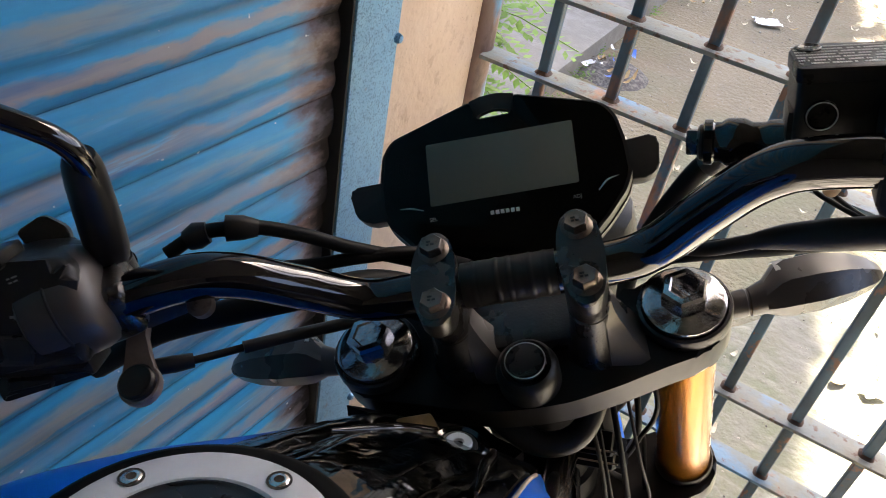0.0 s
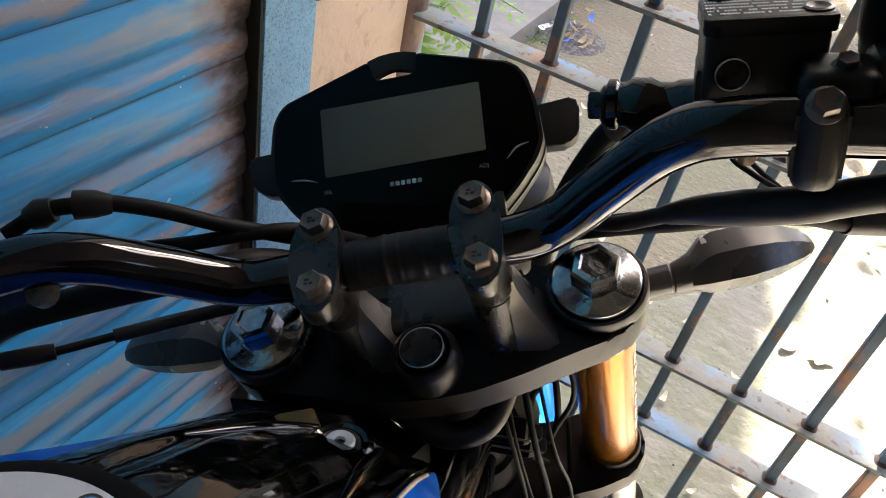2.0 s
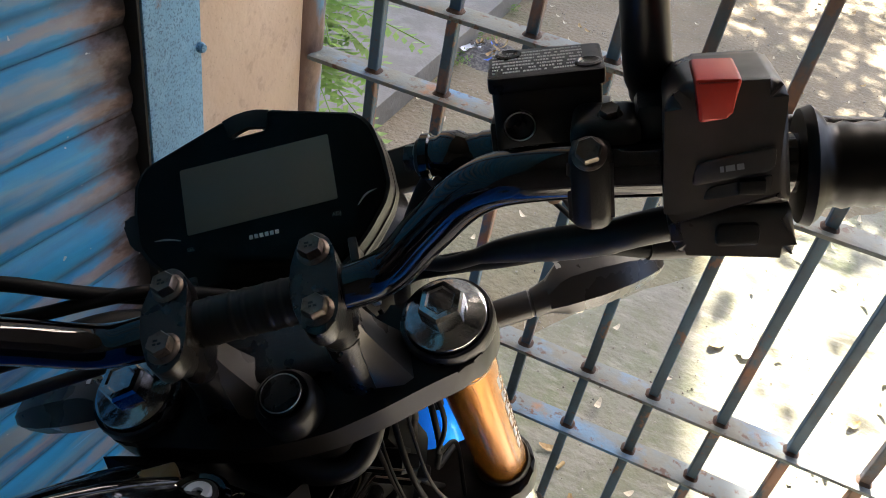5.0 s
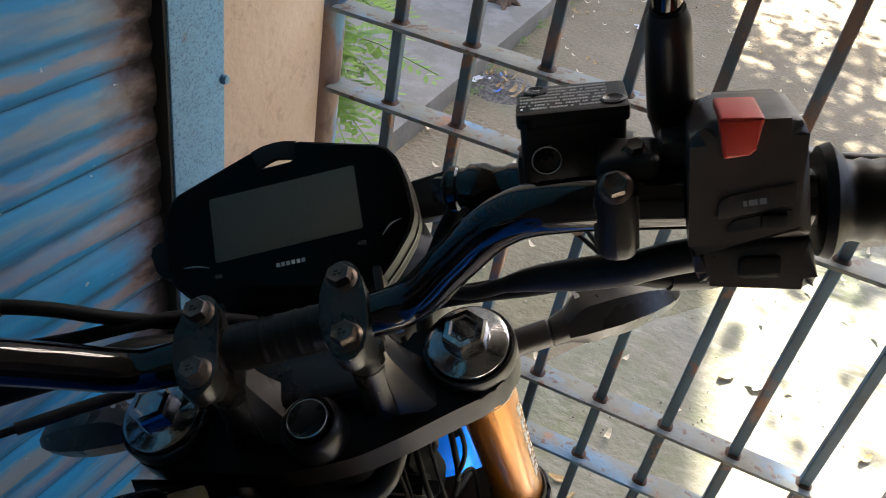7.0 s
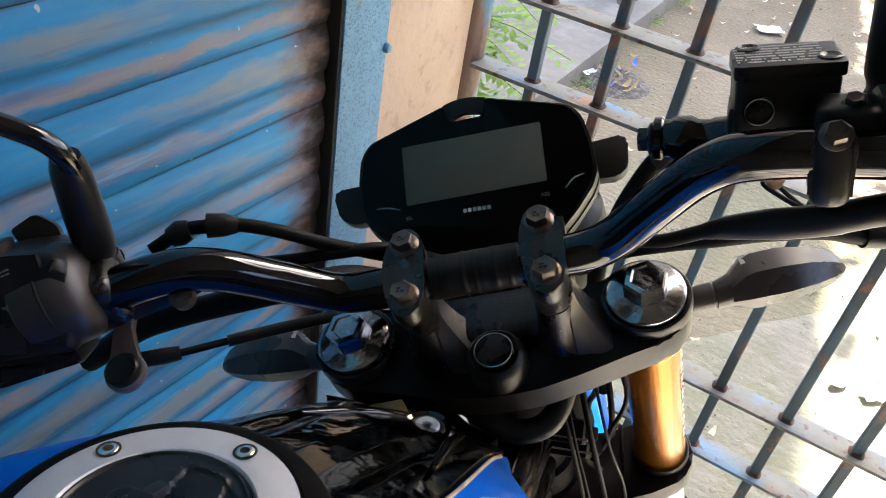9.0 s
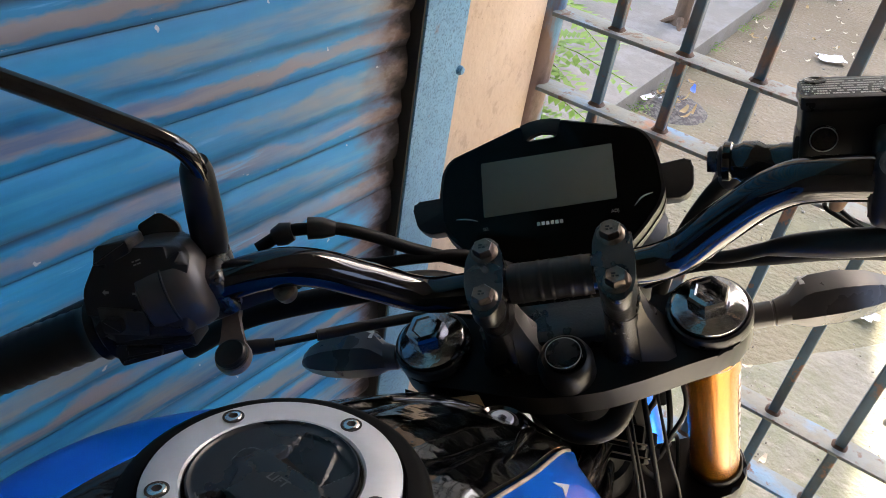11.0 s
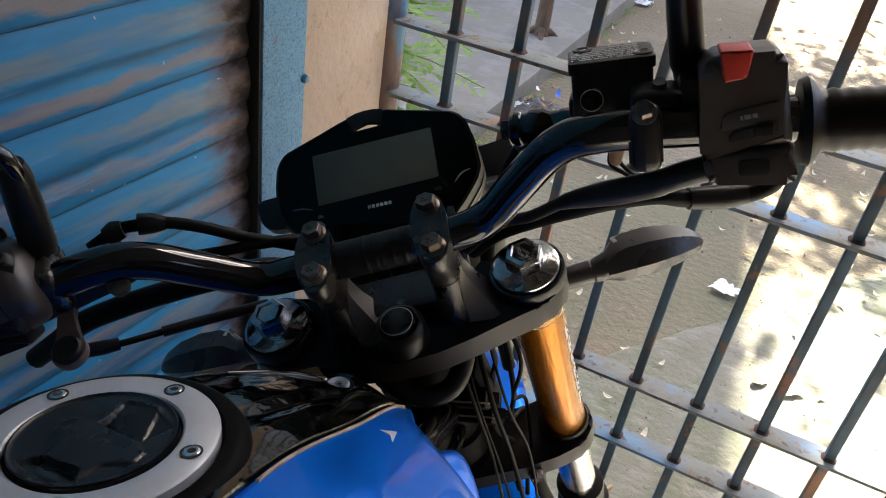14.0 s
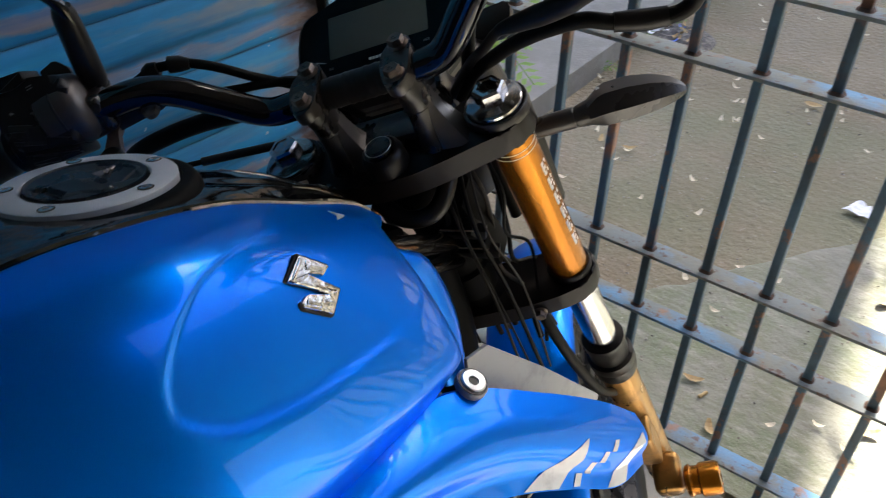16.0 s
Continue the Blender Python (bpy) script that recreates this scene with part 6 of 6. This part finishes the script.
def build_plant():
    rnd = random.Random(11)
    plant = thing("plant", (-0.95, 0.42, 0), "leafy green shrub with feathery leaves by the slab", "plant")
    stems = [((-0.95, 0.42, 0.0), (-0.90, 0.40, 0.5), (-0.80, 0.36, 0.86)), ((-0.95, 0.43, 0.0), (-0.93, 0.46, 0.45), (-0.84, 0.50, 0.80)), ((-0.96, 0.42, 0.0), (-0.90, 0.34, 0.42), (-0.78, 0.28, 0.72))]
    for st in stems:
        part("stem", tube(spline(st, 8), [0.006 - 0.004 * k / 16 for k in range(17)], 8), MAT_STEM, plant)
    fronds = [((-0.80, 0.36, 0.86), (-0.62, 0.30, 0.86)), ((-0.81, 0.36, 0.84), (-0.68, 0.22, 0.80)), ((-0.82, 0.37, 0.82), (-0.66, 0.42, 0.84)), ((-0.84, 0.50, 0.80), (-0.66, 0.50, 0.80)), ((-0.84, 0.50, 0.80), (-0.72, 0.62, 0.84)), ((-0.78, 0.28, 0.72), (-0.60, 0.26, 0.74)),
              ((-0.78, 0.28, 0.72), (-0.62, 0.16, 0.68)), ((-0.80, 0.33, 0.78), (-0.56, 0.34, 0.80)), ((-0.86, 0.44, 0.78), (-0.74, 0.36, 0.88)), ((-0.82, 0.36, 0.84), (-0.72, 0.30, 0.92)), ((-0.78, 0.28, 0.70), (-0.58, 0.24, 0.64)), ((-0.80, 0.34, 0.76), (-0.64, 0.36, 0.72))]
    for k in range(16):
        a = (rnd.uniform(-0.94, -0.80), rnd.uniform(0.22, 0.56), rnd.uniform(0.55, 0.84))
        w = rnd.uniform(-1.2, 1.0)
        fronds.append((a, (a[0] + 0.17 * math.cos(w), a[1] + 0.15 * math.sin(w), a[2] + rnd.uniform(0.0, 0.09))))
    for a, b in fronds:
        bm = leaf_spray(bmesh.new(), a, b, 15, 0.045, rnd)
        tube([a, tuple((Vector(a) + Vector(b)) / 2 + Vector((0, 0, -0.012))), tuple(Vector(b) + Vector((0, 0, -0.045)))], 0.0012, 5, bm)
        part("frond", bm, MAT_LEAF, plant, "", sharp=20)


build_plant()


def build_tree():
    rnd = random.Random(5)
    tree = thing("tree", (2.6, 6.4, 0), "unseen shade tree with small leaves, there to dapple the sun", "tree")
    part("trunk", tube(spline([(2.6, 6.4, 0), (2.55, 6.3, 1.4), (2.4, 6.2, 2.8), (2.2, 6.1, 4.2)], 8), [0.17 - 0.10 * k / 24 for k in range(25)], 14), MAT_BARK, tree)
    ends = []
    for k in range(15):
        a = radians(40 + 24 * k)
        tip = Vector((0.35 + 1.0 * math.cos(a) * rnd.uniform(0.4, 1), 6.3 + 1.5 * math.sin(a) * rnd.uniform(0.4, 1), rnd.uniform(3.8, 4.8)))
        ends.append(tip)
        part("limb", tube(spline([(2.4, 6.2, 2.6 + 0.1 * k), tuple((Vector((2.3, 6.1, 3.6)) + tip) / 2), tuple(tip)], 6), [0.05 - 0.04 * j / 12 for j in range(13)], 8), MAT_BARK, tree)
    for k in range(1):
        tip = Vector((0.75 + rnd.uniform(-0.1, 0.1), 4.35 + rnd.uniform(-0.25, 0.55), rnd.uniform(3.6, 4.2)))
        ends.append(tip)
        part("limb", tube(spline([(2.3, 6.15, 3.2), tuple((Vector((1.9, 5.9, 3.9)) + tip) / 2), tuple(tip)], 6), [0.035 - 0.028 * j / 12 for j in range(13)], 8), MAT_BARK, tree)
    verts, faces = [], []
    for k in range(10500):
        c = rnd.choice(ends) + Vector((rnd.gauss(0, 0.36), rnd.gauss(0, 0.42), rnd.gauss(0, 0.22)))
        if noise.noise(c * 1.6) < -0.08 or (c.x < -0.85 and c.y > 6.8):
            continue
        d = Vector((rnd.uniform(-1, 1), rnd.uniform(-1, 1), rnd.uniform(-0.6, 0.4))).normalized()
        s = d.orthogonal().normalized()
        l = rnd.uniform(0.08, 0.17)
        n = len(verts)
        verts += [c, c + d * l * 0.5 + s * l * 0.28, c + d * l, c + d * l * 0.5 - s * l * 0.28]
        faces.append((n, n + 1, n + 2, n + 3))
    me = bpy.data.meshes.new("crown")
    me.from_pydata([tuple(v - tree.location) for v in verts], [], faces)
    me.materials.append(MAT_LEAF)
    crown = new("crown", me)
    crown.parent = tree
    tagged(crown, kind="stuff")


build_tree()

# dry stem rooted at the slab
stump = thing("sapling", (-1.19, 2.72, 0.09), "thin brown trunk rooted in the concrete slab", "tree")
part("trunk", tube(spline([(-1.19, 2.72, 0.07), (-1.192, 2.73, 0.20), (-1.215, 2.76, 0.7), (-1.20, 2.80, 1.6)], 8), [0.052, 0.045, 0.041, 0.039] + [0.037 - 0.0005 * k for k in range(21)], 14), MAT_BARK, stump)
for k in range(4):
    a = radians(90 * k + 25)
    part("root", tube(spline([(-1.19, 2.72, 0.13), (-1.19 + 0.06 * math.cos(a), 2.72 + 0.07 * math.sin(a), 0.098), (-1.19 + 0.09 * math.cos(a), 2.72 + 0.10 * math.sin(a), 0.084)], 5), [0.022 - 0.0018 * j for j in range(11)], 8), MAT_BARK, stump)


def bent_leaf(l, w, curl):
    bm = bmesh.new()
    rows = []
    for k in range(6):
        u = k / 5
        ww = w * math.sin(math.pi * (0.08 + 0.84 * u)) ** 0.8
        rows.append([bm.verts.new((l * (u - 0.5), s * ww, 0.003 + curl * (u - 0.5) ** 2 * l * 4 + 0.25 * abs(s) * ww)) for s in (-1, 0, 1)])
    for a, b in zip(rows, rows[1:]):
        for j in range(2):
            bm.faces.new((a[j], a[j + 1], b[j + 1], b[j]))
    return bm


def scatter_leaves():
    rnd = random.Random(21)
    kinds = []
    for k in range(4):
        bm = bent_leaf((0.045, 0.036, 0.06, 0.026)[k], (0.009, 0.007, 0.016, 0.006)[k], (0.2, 0.35, 0.1, 0.3)[k])
        me = bpy.data.meshes.new("fallen_leaf")
        bm.to_mesh(me)
        bm.free()
        me.materials.append((MAT_DRYLEAF, MAT_PALELEAF, MAT_DRYLEAF, MAT_PALELEAF)[k])
        kinds.append(me)
    spots = [(-0.28, 0.59, 1), (0.16, 0.79, 2), (-0.04, 0.14, 0), (-0.30, 1.75, 2)]
    while len(spots) < 280:
        x, y = rnd.uniform(-1.0, 1.6), rnd.uniform(0.08, 4.2)
        if rnd.random() < 0.55 + 0.4 * noise.noise((x * 2, y * 2, 4)):
            spots.append((x, y, rnd.choice((0, 1, 1, 3, 3))))
    for x, y, k in spots:
        ob = tagged(new("fallen_leaf", kinds[k]), "small dry fallen leaf on the ground", "leaf", "fallen leaves")
        on_apron = y < 0.98 + 1.45 * x
        ob.matrix_basis = pose(x, y, 0.018 if on_apron else 0.010 + 0.012 * noise.noise((x * 1.7, y * 1.7, 3)), rnd.uniform(-8, 8), rnd.uniform(-8, 8), rnd.uniform(0, 360))


scatter_leaves()


def crumpled(name, at, size, mat, label, category, seed):
    rnd = random.Random(seed)
    bm = bmesh.new()
    bmesh.ops.create_grid(bm, x_segments=7, y_segments=7, size=0.5)
    for v in bm.verts:
        r = 1 + 0.35 * noise.noise(Vector((v.co.x * 3, v.co.y * 3, seed)))
        v.co = Vector((v.co.x * size[0] * r, v.co.y * size[1] * r, 0.004 + size[2] * abs(noise.noise(Vector((v.co.x * 5, v.co.y * 5, seed + 3))))))
    ob = part(name, bm, mat, None, "", None, 15)
    ob.matrix_basis = pose(*at, 0, 0, rnd.uniform(0, 360))
    return tagged(ob, label, category)


crumpled("paper_scrap", (0.01, 1.17, 0.012), (0.075, 0.06, 0.02), MAT_PAPER, "crumpled white paper scrap on the yard", "paper", 2)
crumpled("plastic_scrap", (0.24, 0.80, 0.018), (0.06, 0.035, 0.012), MAT_PAPER, "torn white plastic scrap on the apron", "plastic", 5)
crumpled("paper_scrap", (-0.97, 4.02, 0.012), (0.10, 0.08, 0.03), MAT_PAPER, "crumpled white paper scrap near the slab", "paper", 8)
crumpled("paper_scrap", (-0.78, 4.28, 0.012), (0.09, 0.07, 0.03), MAT_PAPER, "crumpled white paper scrap near the slab", "paper", 9)
crumpled("paper_sheet", (-0.55, 3.2, 0.012), (0.14, 0.09, 0.02), MAT_PAPER, "flat white paper sheet on the earth", "paper", 14)
butt = thing("cigarette_end", (-0.09, 0.21, 0.02), "trodden cigarette end on the apron", "litter")
part("filter", lathe([(0.004, 0), (0.0042, 0.001), (0.0042, 0.024), (0.004, 0.025)], 10, m=pose(-0.09, 0.21, 0.022, 0, 90, 70)), MAT_DRYLEAF, butt)
def gravel():
    """Small stones and crumbs strewn over the yard, one mesh."""
    rnd = random.Random(33)
    verts, faces = [], []
    for k in range(2600):
        x, y = rnd.uniform(-1.0, 1.3), 0.08 + 4.2 * rnd.random() ** 1.4
        if noise.noise((x * 3, y * 3, 9)) < -0.15:
            continue
        r = rnd.uniform(0.0018, 0.0042) * (1.9 if rnd.random() < 0.06 else 1)
        z = (0.017 if y < 0.98 + 1.45 * x else 0.004 + 0.012 * noise.noise((x * 1.7, y * 1.7, 3))) + r * 0.3
        turn = rnd.uniform(0, 6.28)
        n = len(verts)
        for q in range(5):
            a = turn + 2 * math.pi * q / 5
            f = rnd.uniform(0.7, 1.2)
            verts.append((x + r * f * math.cos(a), y + r * f * math.sin(a), z))
        verts += [(x + r * rnd.uniform(-0.3, 0.3), y, z + r * rnd.uniform(0.4, 0.8)), (x, y, z - r)]
        for q in range(5):
            faces += [(n + q, n + (q + 1) % 5, n + 5), (n + (q + 1) % 5, n + q, n + 6)]
    me = bpy.data.meshes.new("gravel")
    me.from_pydata(verts, [], faces)
    me.materials.append(MAT_GRAVEL)
    tagged(new("gravel", me), "scattered small stones and crumbs on bare earth", "gravel", "", "stuff")


gravel()
# heap of sweepings by the slab
heap = thing("rubbish_heap", (-0.93, 2.02, 0), "small heap of ash, leaves and wrappers by the slab", "rubbish")
bm = bmesh.new()
bmesh.ops.create_grid(bm, x_segments=26, y_segments=26, size=0.5)
for v in bm.verts:
    d = math.hypot(v.co.x, v.co.y) * 2
    v.co = Vector((-0.93 + v.co.x * 0.36, 2.02 + v.co.y * 0.36, -0.01 + 0.045 * max(0, 1 - d * d) + 0.03 * max(0, 1 - d) * noise.noise(Vector((v.co.x * 14, v.co.y * 14, 3)))))
part("ash", bm, MAT_TRASH, heap, "", None, 25)
RH = random.Random(4)
for k in range(22):
    x, y = -0.93 + RH.gauss(0, 0.07), 2.02 + RH.gauss(0, 0.07)
    part("wrapper" if k < 7 else "scrap", bent_leaf(RH.uniform(0.03, 0.06), RH.uniform(0.006, 0.014), 0.3), (MAT_BLUEBAG, MAT_PAPER, MAT_DRYLEAF)[0 if k < 3 else (1 if k < 8 else 2)], heap, "", pose(x, y, 0.03, RH.uniform(-25, 25), RH.uniform(-25, 25), RH.uniform(0, 360)))
# tufts of weeds along the slab's foot
for k in range(9):
    y = 1.5 + 0.32 * k + RH.uniform(-0.08, 0.08)
    tuft = thing("weed", (-1.0, y, 0), "small green weed growing at the slab's edge", "plant", "weeds along the slab")
    bm = bmesh.new()
    for j in range(12):
        a = RH.uniform(0, 6.28)
        leaf_spray(bm, (-1.0, y, 0.01), (-1.0 + 0.07 * math.cos(a), y + 0.07 * math.sin(a), RH.uniform(0.03, 0.09)), 4, 0.018, RH)
    part("leaves", bm, MAT_LEAF, tuft)
